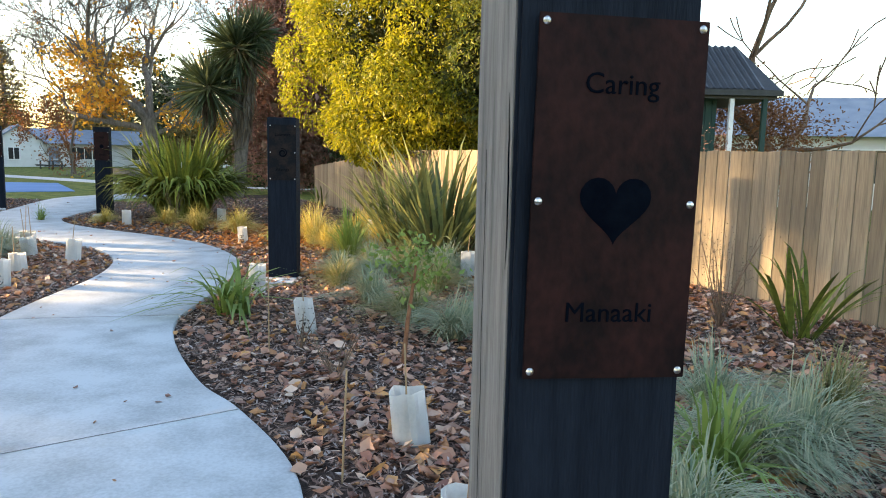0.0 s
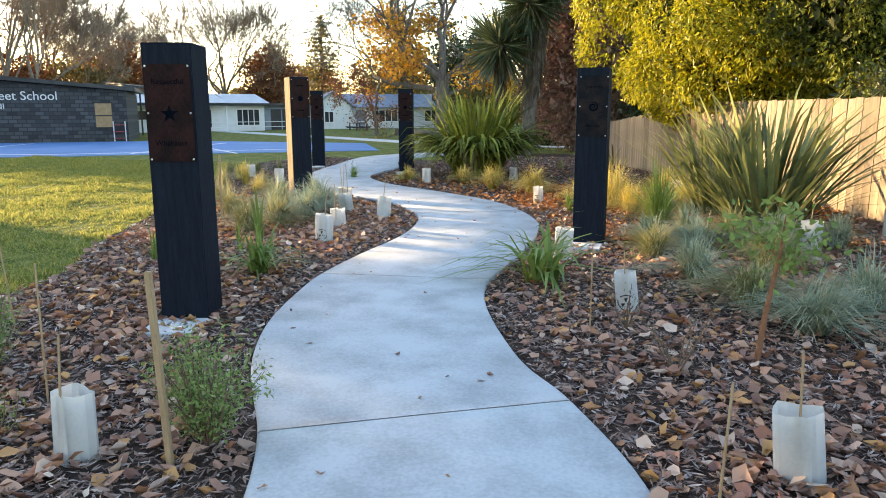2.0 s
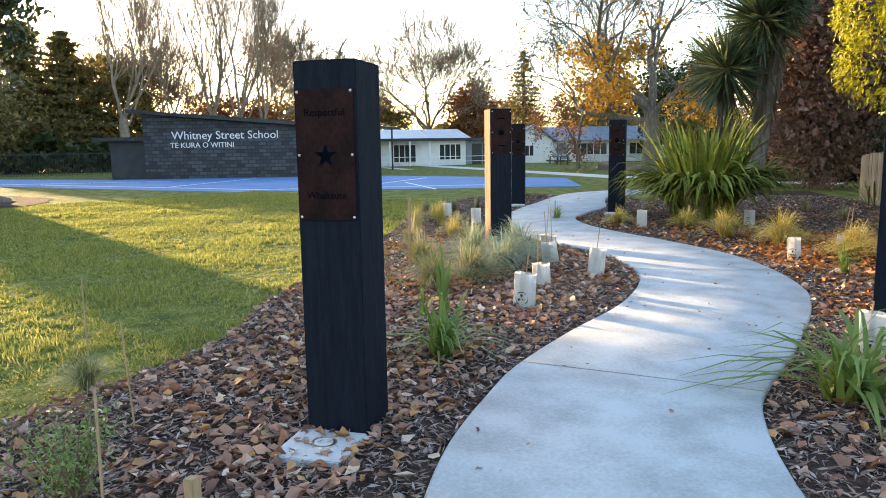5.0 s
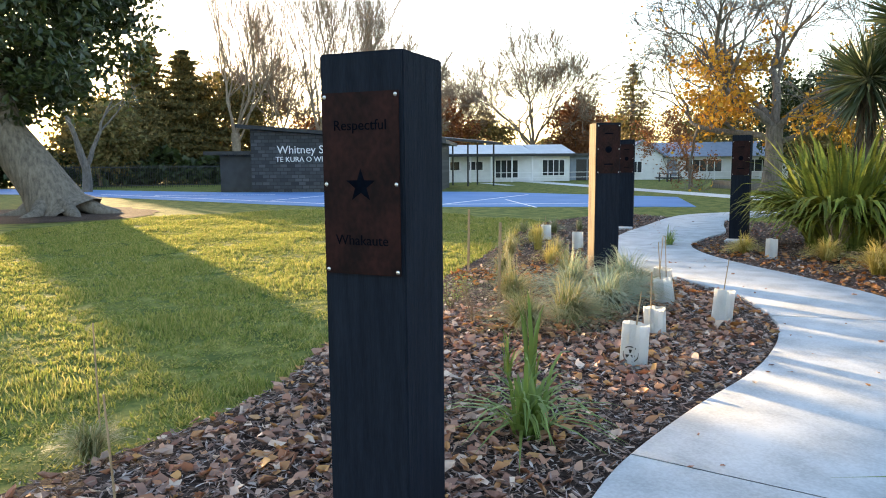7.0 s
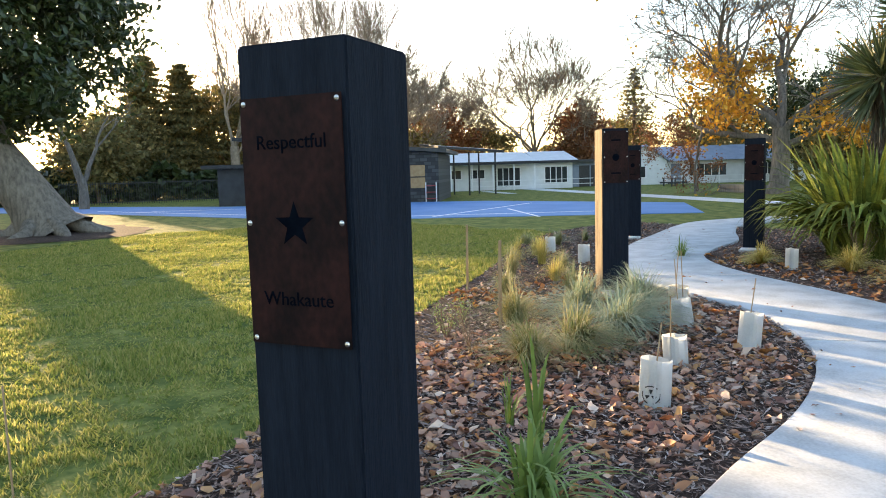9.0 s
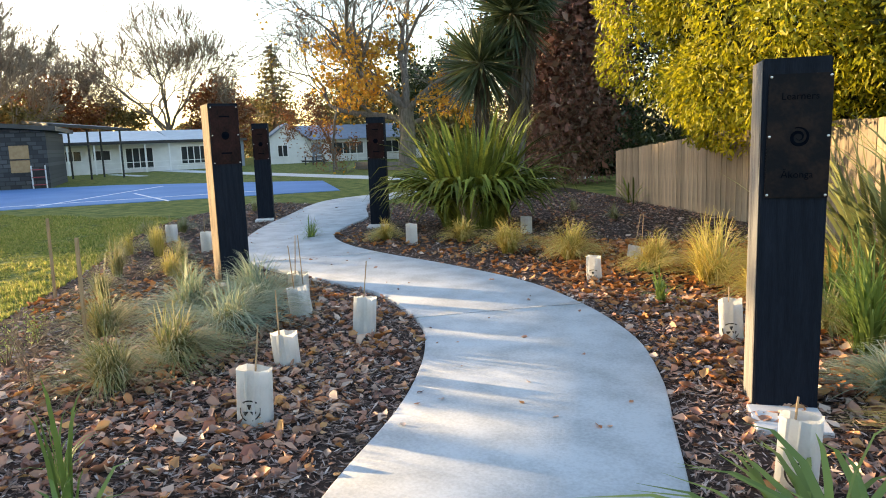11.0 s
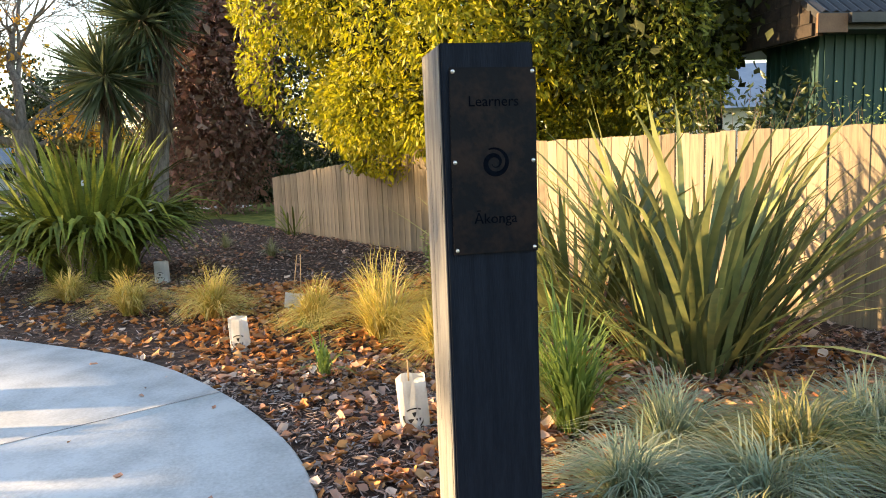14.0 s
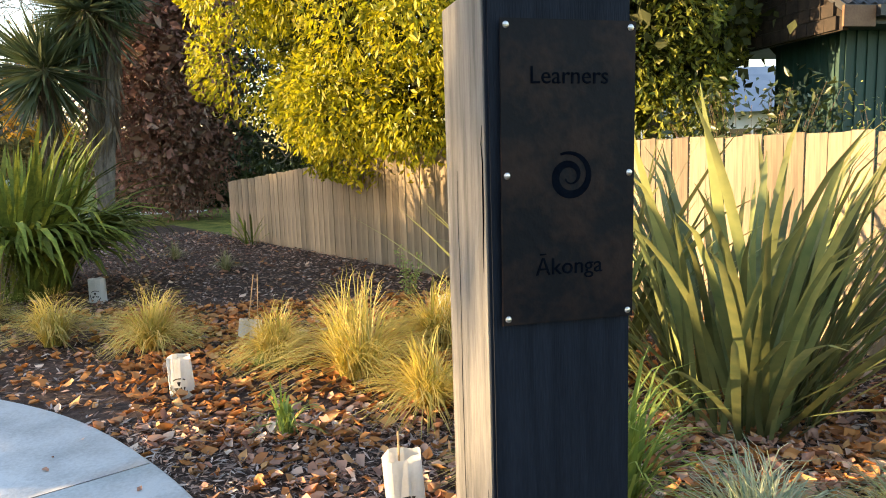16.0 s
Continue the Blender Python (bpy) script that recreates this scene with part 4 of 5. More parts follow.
def conifer(x, y, h, r, seed, label, leaf="conifer_leaf", n=5000, size=0.35, low=0.08):
    rng = np.random.default_rng(seed)
    e = tree_base(x, y, label, "conifer")
    lines = [[((0, 0, 0), r * 0.09), ((0, 0, h * 0.5), r * 0.06), ((0, 0, h * 0.98), 0.02)]]
    cs = []
    tiers = 26
    for i in range(tiers):
        t = low + (1 - low) * i / tiers
        z = h * t
        rad = r * (1 - t) ** 0.75 * rng.uniform(0.7, 1.15) + 0.1
        for k in range(7):
            a = rng.uniform(0, 2 * np.pi)
            q = rad * rng.uniform(0.6, 1.1)
            tip = np.array([np.cos(a) * q, np.sin(a) * q, z - q * 0.12])
            lines.append([((0, 0, z), 0.03), (tip, 0.008)])
            m = max(4, int(n / tiers / 7 * (0.4 + 1.2 * (1 - t))))
            u = rng.uniform(0.15, 1.05, m)[:, None]
            cs.append(np.array([0, 0, z]) + (tip - (0, 0, z)) * u + rng.normal(size=(m, 3)) * (0.16 * q + 0.06, 0.16 * q + 0.06, 0.05 * h / 8))
    obj("trunk", tubes("trunk", lines, M["far_bark"], 5), e)
    obj("crown", leaves("crown", np.concatenate(cs), size, M[leaf], rng, 0.2, 2.6), e)


def at(bearing, d, eye=(-2.0, 4.0)):
    """Plan point at a bearing (degrees left of +y) and a distance."""
    return eye[0] - d * math.sin(radians(bearing)), eye[1] + d * math.cos(radians(bearing))


def cabbage_tree(x, y, heads, seed, label):
    rng = np.random.default_rng(seed)
    e = tree_base(x, y, label, "cabbage_tree")
    lines, V, K = [], [], []
    n_s = 170
    for hx, hy, hz, s in heads:
        lines.append([((0, 0, 0), 0.16), ((hx * 0.5, hy * 0.5, hz * 0.5), 0.13), ((hx, hy, hz), 0.1)])
        d = rng.normal(size=(420, 3))
        d[:, 2] += 0.25
        d /= np.linalg.norm(d, axis=1)[:, None]
        d[:, 2] -= 0.15 * (1 - d[:, 2])
        obj("head", leaves("head", np.array([hx, hy, hz]) + d * s * 0.42, s * 0.8, M["cabbage"], rng, 0, 17, d * 14), e)
        z = hz - rng.uniform(0.1, 0.62, n_s) * hz
        a = rng.uniform(0, 6.28, n_s)
        t = (z / hz)
        c = np.stack([hx * t + np.cos(a) * 0.17, hy * t + np.sin(a) * 0.17, z], 1)
        obj("leaf_skirt", leaves("leaf_skirt", c, 0.95, M["skirt"], rng, 6.0, 16), e)
    obj("trunk", tubes("trunk", lines, M["bark"], 8), e)


def lobed_tree(x, y, radii, zc, seed, label, leaf, lobes, per, size, lobe_r, low, trunk_r=0.22):
    """A dense crown of rounded lobes, each covered with drooping leaf sprays."""
    rng = np.random.default_rng(seed)
    e = tree_base(x, y, label)
    lines, tips = [], []
    grow(rng, (0, 0, 0), (0.02, 0.02, 1), zc * 0.6, trunk_r, 4, lines, tips, 0.7, 0.12)
    lines = [[(p, q) for p, q in l if np.sum(((p - (0, 0, zc)) / np.array(radii)) ** 2) < 0.7 or p[2] < zc * 0.6] for l in lines]
    obj("trunk", tubes("trunk", [l for l in lines if len(l) > 1], M["bark"], 7), e)
    i = np.arange(lobes) + 0.5
    th = i * 2.39996
    cz = 1 - 2 * i / lobes
    d = np.stack([np.cos(th) * np.sqrt(1 - cz ** 2), np.sin(th) * np.sqrt(1 - cz ** 2), cz], 1) + rng.normal(size=(lobes, 3)) * 0.13
    d /= np.linalg.norm(d, axis=1)[:, None]
    c = np.array([0, 0, zc]) + d * np.array(radii) * rng.uniform(0.68, 0.95, lobes)[:, None]
    r = np.repeat(lobe_r * rng.uniform(0.65, 1.25, lobes), per)[:, None]
    o = rng.normal(size=(lobes * per, 3)) + np.repeat(d, per, 0) * 0.9 + (0, 0, 0.25)
    o /= np.linalg.norm(o, axis=1)[:, None]
    spray = 1 + 0.16 * np.sin(o[:, :1] * 9 + r * 40) * np.sin(o[:, 1:2] * 9 + r * 23)
    p = np.repeat(c, per, 0) + o * r * spray * (1 - 0.3 * rng.uniform(0, 1, (len(o), 1)) ** 2) * (1, 1, 0.85)
    k = p[:, 2] > low + 0.25 * np.sin(p[:, 0] * 3.1) * np.sin(p[:, 1] * 2.3)
    p, o = p[k], o[k]
    obj("crown", leaves("crown", p, size, M[leaf], rng, 0.75, 2.7, o * 0.9), e)
    # core leaves in a darker colour that stands for shade inside the crown
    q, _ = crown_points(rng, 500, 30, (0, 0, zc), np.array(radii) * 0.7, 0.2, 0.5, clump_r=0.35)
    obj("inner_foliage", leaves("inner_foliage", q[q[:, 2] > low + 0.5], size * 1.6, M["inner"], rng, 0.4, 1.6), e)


# big yellow-green tree over the fence
lobed_tree(-1.15, 18.7, (3.7, 3.8, 3.8), 4.4, 21, "broad yellow-green tree overhanging the fence, sunlit", "gold", 170, 1000, 0.105, 0.8, 1.25)
lobed_tree(0.35, 15.9, (1.3, 1.35, 1.9), 3.5, 24, "green small-leaved tree behind the fence", "mixed_green", 50, 620, 0.09, 0.55, 1.75, 0.12)
# red-brown hedge tree behind the cabbage trees
leafy_tree(-8.1, 28.2, 9.0, (1.8, 1.8, 5.0), 4.6, 22, "tall dark red-brown columnar tree in shade", "red_leaf", 700, 60, 0.13, 0.15, 0.2, 0.3, 0.35, 2.0, 0.5, "red_leaf")
leafy_tree(-4.6, 29.0, 7.0, (2.2, 2.0, 3.6), 3.6, 23, "dark evergreen hedge tree behind the fence", "dark_leaf", 420, 40, 0.16, 0.15, 0.2, 0.3, 0.4, 2.0, 0.5)
cabbage_tree(-9.75, 24.6, [(0, 0, 3.75, 1.75)], 31, "dark spiky cabbage tree with drooping leaves")
cabbage_tree(-8.85, 24.9, [(0, 0, 5.1, 1.7), (0.6, 0.1, 5.6, 1.2)], 32, "tall cabbage tree with a brown dead leaf skirt")
# autumn tree with the last orange leaves
def spreading_tree(x, y, seed, label, size=1.0, wide=1.0, thin=0.017, bark="bark", depth=5, leaf=None, slim=0.72):
    """A trunk that forks low into rising limbs and fine twigs; with leaf, a few leaves hang on in the lower crown."""
    rng = np.random.default_rng(seed)
    e = tree_base(x, y, label)
    lines, tips = [[((0, 0, -0.1), 0.62), ((0.02, 0, 0.5), 0.48), ((0.1, 0, 1.9), 0.42), ((0.05, 0, 3.3), 0.4)]], []
    for way, z, length, r in (((-0.95, 0.2, 0.75), 2.6, 4.3, 0.27), ((-0.55, -0.4, 1.0), 3.2, 4.4, 0.3), ((0.25, 0.3, 1.2), 3.2, 4.5, 0.32), ((0.8, -0.2, 0.85), 3.0, 4.2, 0.27), ((-0.1, 0.7, 1.0), 3.2, 4.0, 0.26), ((1.0, 0.4, 0.55), 2.4, 3.6, 0.22)):
        grow(rng, (0.05, 0, z), (way[0] * wide, way[1] * wide, way[2]), length, r * slim, depth, lines, tips, 0.5 * wide ** 0.6, 0.1 + 0.15 * (1 - wide), (3, 4), 0.66, 0.2 * wide ** 0.5, (0.62, 0.82), thin / size)
    low_tips = []
    if leaf:
        boughs = [p for l in lines for p, q in l if q > 0.03 and 3.2 < p[2] < 7.5 and math.hypot(p[0], p[1]) < 4.5]
        for k in rng.integers(0, len(boughs), 60):
            way = rng.normal(size=3)
            way[2] -= 0.2
            grow(rng, boughs[k], way, 0.9, 0.03, 2, lines, low_tips, 0.6, -0.05, (2, 3), 0.6, 0.2, (0.6, 0.8), thin)
    lines = [[(np.asarray(p) * size, q * size * (0.45 + 0.55 * min(1.0, slim / 0.7) if q >= 0.4 else 1)) for p, q in l] for l in lines]
    cut = 0.1 * size * slim
    obj("trunk", tubes("trunk", [l for l in lines if l[0][1] > cut], M[bark], 8), e)
    obj("twig_crown", tubes("twig_crown", [l for l in lines if l[0][1] <= cut], M[bark], 4), e)
    if leaf:
        c = np.array([p for p, _ in tips])
        c = np.concatenate([np.repeat(np.array([p for p, _ in low_tips]), 15, 0), c[rng.uniform(0, 1, len(c)) < 0.12]])
        obj("foliage", leaves("foliage", c + rng.normal(size=c.shape) * 0.25, 0.23, M[leaf], rng, 0.3, 1.4), e)


spreading_tree(-19.8, 39.9, 47, "wide spreading grey tree, nearly bare, last orange leaves", leaf="orange_leaf")
bare_tree(*at(31.9, 45), 4.6, 43, "small round tree with dark red leaves", 0.14, 5, 0.8, 0.02, 1, "far_bark", "russet_leaf", 2600, 0.14, 0.2)
# trees behind the school
for i, (b, d, size) in enumerate(((57.2, 62, 1.15), (59.0, 63, 1.3), (61.0, 62, 1.35), (64.0, 64, 1.0), (67.4, 60, 1.25))):
    spreading_tree(*at(b, d), 50 + i, "tall bare poplar-like tree behind the school", size, 0.48, 0.012, "twig_bark", 4, slim=0.3)
for i, (b, d, size) in enumerate(((44.0, 78, 1.05), (65.9, 74, 0.9), (51.0, 85, 0.75), (56.0, 72, 0.95))):
    spreading_tree(*at(b, d), 60 + i, "bare deciduous tree against the pale sky", size, 0.85, 0.026, "twig_bark", 5, slim=0.5)
for i, (b, d, h, r, leaf, lab) in enumerate(((40.4, 76, 8.0, 2.6, "russet_leaf", "russet autumn tree behind the classrooms"), (47.8, 86, 7.0, 3.2, "olive_leaf", "olive tree behind the classrooms"), (59.5, 70, 6.5, 4.5, "russet_leaf", "orange-brown autumn trees behind the school"), (54.5, 74, 6.5, 4.5, "olive_leaf", "golden autumn tree behind the school"), (77.0, 60, 6.2, 3.0, "olive_leaf", "round golden-brown tree beyond the lawn"), (30.5, 72, 7.0, 3.5, "olive_leaf", "olive tree behind the cottage"), (25.0, 62, 8.5, 2.8, "dark_leaf", "dark palm-like evergreen beyond the lawn"), (22.0, 58, 4.2, 3.0, "olive_leaf", "olive shrubby tree beyond the lawn"), (37.5, 90, 7.5, 4.0, "olive_leaf", "olive trees far behind the cottage"), (51.5, 80, 8.0, 3.6, "russet_leaf", "orange tree behind the school"))):
    leafy_tree(*at(b, d), h, (r, r, h * 0.42), h * 0.58, 80 + i, lab, leaf, 260, 26, 0.34, 0.16, 0.3, 0.1, 0.5, 1.6, 0.4, bark="far_bark")
conifer(*at(36.3, 82), 12.5, 4.4, 91, "layered open conifer against the pale sky", n=4200, size=0.45)
conifer(*at(73.5, 66), 12.3, 5.6, 92, "brown-green conifer lit from behind", n=26000, size=0.42)
conifer(*at(70.9, 66), 11.6, 5.0, 93, "olive conifer beyond the lawn", "conifer_leaf", 22000, 0.42)
leafy_tree(*at(68.2, 68), 9.0, (3.6, 3.6, 4.4), 4.6, 94, "dark bushy evergreen behind the school", "conifer_leaf", 300, 44, 0.4, 0.2, 0.35, 0.2, 0.5, 2.0, 0.5, bark="far_bark")
leafy_tree(*at(75.2, 64), 7.0, (3.4, 3.4, 3.4), 3.6, 96, "low golden-brown bushy tree beyond the lawn", "olive_leaf", 300, 40, 0.36, 0.2, 0.35, 0.2, 0.5, 2.0, 0.5, bark="far_bark")
bare_tree(*at(78.0, 48), 11.0, 95, "grey leaning tree beyond the lawn", 0.3, 5, 0.5, 0.15, 1, "bark")


def magnolia(x, y):
    rng = np.random.default_rng(12)
    e = tree_base(x, y, "large old evergreen tree with gnarled grey trunk", "evergreen_tree")
    lines, tips = [], []
    grow(rng, (-0.1, -0.2, 2.1), (-0.4, -0.6, 1), 3.0, 0.62, 3, lines, tips, 0.6, 0.1)
    lines.append([((0.6, 0.9, -0.15), 1.3), ((0.45, 0.7, 0.25), 0.95), ((0.25, 0.4, 1.0), 0.78), ((-0.1, -0.2, 2.1), 0.7), ((-0.6, -0.9, 3.4), 0.58), ((-1.0, -1.4, 4.6), 0.42)])
    for k in range(7):
        a = k * 0.9
        lines.append([((0.45 + 0.5 * np.cos(a), 0.7 + 0.5 * np.sin(a), 0.5), 0.28), ((0.6 + 1.3 * np.cos(a), 0.9 + 1.3 * np.sin(a), 0.05), 0.2), ((0.6 + 2.2 * np.cos(a), 0.9 + 2.2 * np.sin(a), -0.1), 0.05)])
    obj("trunk", tubes("trunk", lines, M["bark"], 12), e)
    p, o = crown_points(rng, 760, 60, (-1.8, -1.2, 7.4), (5.0, 5.2, 4.4), 0.2, 0.5, clump_r=0.4)
    p = p[p[:, 2] > 2.9]
    obj("crown", leaves("crown", p, 0.3, M["dark_leaf"], rng, 0.2, 2.2), e)


magnolia(*at(81.2, 27, (-1.9, 3.6)))
# unseen trees added along the near side of the lawn, to shade the walk
leafy_tree(-30.0, -2.0, 12, (5.5, 5.5, 5.2), 6.6, 111, "large dark evergreen tree added out of view to shade the lawn", "dark_leaf", 420, 36, 0.4, 0.4, 0.2, 0.2, 0.6, 2.0, 0.4)
leafy_tree(-26.0, -9.0, 12, (5.5, 5.5, 5.2), 6.6, 112, "large dark evergreen tree added out of view to shade the lawn", "dark_leaf", 420, 36, 0.4, 0.4, 0.2, 0.2, 0.6, 2.0, 0.4)


def mulch_ring(x, y, r):
    bm = bmesh.new()
    rng = random.Random(3)
    f = bm.faces.new([bm.verts.new((x + r * rng.uniform(0.85, 1.1) * math.cos(i * 0.2618), y + r * 0.8 * rng.uniform(0.85, 1.1) * math.sin(i * 0.2618), -0.02)) for i in range(24)])
    tagged(part("mulch_ring", bm, M["soil"], None), "brown mulch and leaves round the old tree", "garden bed", kind="structure")


mulch_ring(*at(80.0, 26.5, (-1.9, 3.6)), 4.2)

# ---- school and houses ----


def window(parent, x0, x1, z0, z1, y, mull=2, material="glass", depth=0.06):
    """A framed window in a wall that looks along -y."""
    w = part("window", box(x0, x1, y - 0.01, y + depth, z0, z1), M[material], parent)
    t = 0.06
    part("frame", box(x0 - t, x1 + t, y - 0.05, y + 0.02, z1, z1 + t), M["white"], w)
    part("sill", box(x0 - t, x1 + t, y - 0.07, y + 0.02, z0 - t, z0), M["white"], w)
    for i in range(mull + 1):
        xm = x0 + (x1 - x0) * i / mull
        part("mullion", box(xm - t / 2, xm + t / 2, y - 0.045, y + 0.02, z0, z1), M["white"], w)


def face_pose(a, b, z=-0.05):
    """Pose whose x runs from plan point a to b and whose -y looks to the right of that way... towards the walk."""
    return turn(math.degrees(math.atan2(b[1] - a[1], b[0] - a[0])), a[0], a[1], z), math.hypot(b[0] - a[0], b[1] - a[1])


def school_block():
    m, w = face_pose((-40.3, 20.7), (-32.8, 28.3))
    e = thing("school_block", m, "dark painted brick school block with mono-pitch roof and white lettering", "school building")
    bm = bmesh.new()
    hl, hr, dp = 3.55, 2.65, 7.0
    f = bm.faces.new([bm.verts.new(p) for p in ((0, 0, 0), (w, 0, 0), (w, 0, hr), (0, 0, hl))])
    up = bmesh.ops.extrude_face_region(bm, geom=[f])
    bmesh.ops.translate(bm, verts=[v for v in up["geom"] if isinstance(v, bmesh.types.BMVert)], vec=(0, dp, 0))
    bmesh.ops.recalc_face_normals(bm, faces=bm.faces[:])
    part("wall", bm, M["brick"], e)
    bm = bmesh.new()
    f = bm.faces.new([bm.verts.new(p) for p in ((-0.7, -0.45, hl + 0.1), (w + 0.5, -0.45, hr), (w + 0.5, -0.45, hr + 0.2), (-0.7, -0.45, hl + 0.3))])
    up = bmesh.ops.extrude_face_region(bm, geom=[f])
    bmesh.ops.translate(bm, verts=[v for v in up["geom"] if isinstance(v, bmesh.types.BMVert)], vec=(0, dp + 0.9, 0))
    bmesh.ops.recalc_face_normals(bm, faces=bm.faces[:])
    part("roof", bm, M["roof_dark"], e)
    obj("lettering", text_mesh("Whitney Street School", 0.635, M["white"], 0.02), e, pose(w * 0.42, -0.03, 2.38, 90, 0, 0), "white lettering")
    obj("lettering", text_mesh("TE KURA O WITINI", 0.41, M["white"], 0.02), e, pose(w * 0.30, -0.03, 1.85, 90, 0, 0), "white lettering")
    wd = part("window", box(w - 1.55, w - 0.75, -0.03, 0.05, 0.75, 2.05), M["board"], e, "window with timber shutters")
    for z in (0.75, 1.38, 2.05):
        part("frame", box(w - 1.6, w - 0.7, -0.06, 0.0, z - 0.03, z + 0.03), M["metal_dark"], wd)
    part("annex_wall", box(-2.1, -0.005, 0.6, 5.0, 0, 2.15), M["dark_wall"], e, "lower charcoal annex")
    part("annex_roof", box(-2.9, -0.005, 0.2, 5.4, 2.15, 2.36), M["roof_dark"], e)
    # small red shelf against the wall
    s = thing("book_shelf", m @ pose(w - 0.4, -0.35, 0.03), "small red and white shelf standing outside the school", "shelf")
    for z in (0.15, 0.5, 0.85):
        part("board", box(-0.3, 0.3, -0.12, 0.12, z, z + 0.03), M["red"], s)
    for sx in (-0.3, 0.27):
        part("side", box(sx, sx + 0.03, -0.12, 0.12, 0, 1.05), M["white"], s)
    # steel canopy
    a, b = at(51.2, 47, (-1.9, 3.6)), at(46.8, 48.5, (-1.9, 3.6))
    m, w = face_pose(a, b)
    c = thing("canopy", m, "tilted dark steel canopy on thin black posts", "canopy")
    bm = bmesh.new()
    f = bm.faces.new([bm.verts.new(p) for p in ((-0.3, -0.6, 3.1), (w + 0.3, -0.6, 2.75), (w + 0.3, 3.4, 3.05), (-0.3, 3.4, 3.4))])
    up = bmesh.ops.extrude_face_region(bm, geom=[f])
    bmesh.ops.translate(bm, verts=[v for v in up["geom"] if isinstance(v, bmesh.types.BMVert)], vec=(0, 0, 0.16))
    part("roof", bm, M["roof_dark"], c)
    for x in np.linspace(0.1, w - 0.1, 3):
        for y in (0, 2.8):
            part("post", rod(0.06, 0.06, 2.85, 8), M["metal_dark"], c, m=pose(float(x), y, 0))


def classrooms():
    a, b = at(55.0, 57, (-1.9, 3.6)), at(40.9, 60, (-1.9, 3.6))
    m, w = face_pose(a, b, -0.25)
    e = thing("classroom_block", m, "long white single-storey classroom block with pale roof", "school building")
    part("wall", box(0, w, 0, 7, 0, 2.45), M["white_wall"], e)
    for x0, x1 in ((-0.5, w * 0.78), (w * 0.79, w + 0.4)):
        bm = bmesh.new()
        y0 = -1.3 if x0 < 0 else -0.5
        vs = [bm.verts.new(p) for p in ((x0, y0, 2.3), (x1, y0, 2.3), (x1, 7.3, 2.5), (x0, 7.3, 2.5), (x0, y0, 2.45), (x1, y0, 2.45), (x1, 3.4, 3.3), (x0, 3.4, 3.3), (x1, 7.3, 2.6), (x0, 7.3, 2.6))]
        for q in ((0, 1, 2, 3), (0, 1, 5, 4), (4, 5, 6, 7), (7, 6, 8, 9), (2, 3, 9, 8)):
            bm.faces.new([vs[i] for i in q])
        part("roof", bm, M["roof_pale"], e)
        part("fascia", box(x0, x1, y0 - 0.04, y0 - 0.004, 2.26, 2.48), M["metal_dark"], e)
    window(e, w * 0.3, w * 0.37, 1.2, 1.85, 0, 2)
    window(e, w * 0.42, w * 0.5, 1.2, 1.85, 0, 2)
    window(e, w * 0.57, w * 0.7, 0.5, 1.95, 0, 4)
    window(e, w * 0.84, w * 0.97, 0.7, 1.95, 0, 4)
    for i in range(5):
        part("verandah_post", box(w * 0.3 + i * w * 0.115 - 0.05, w * 0.3 + i * w * 0.115 + 0.05, -1.25, -1.15, 0, 2.3), M["white"], e)
    for z in (0.55, 0.95):
        part("rail", box(w * 0.4, w * 1.08, -1.62, -1.58, z, z + 0.04), M["white"], e)
    a, b = at(40.85, 62, (-1.9, 3.6)), at(38.6, 63, (-1.9, 3.6))
    m, w = face_pose(a, b, -0.25)
    k = thing("link_building", m, "grey recessed link building with dark doors", "school building")
    part("wall", box(0, w, 0, 4, 0, 2.3), M["roof_blue"], k)
    part("roof", box(-0.1, w + 0.1, -0.5, 4.2, 2.3, 2.5), M["roof_dark"], k)
    part("door", box(w * 0.2, w * 0.55, -0.05, 0.02, 0.1, 2.0), M["metal_dark"], k)
    part("door", box(w * 0.6, w * 0.9, -0.05, 0.02, 0.1, 2.0), M["metal_dark"], k)


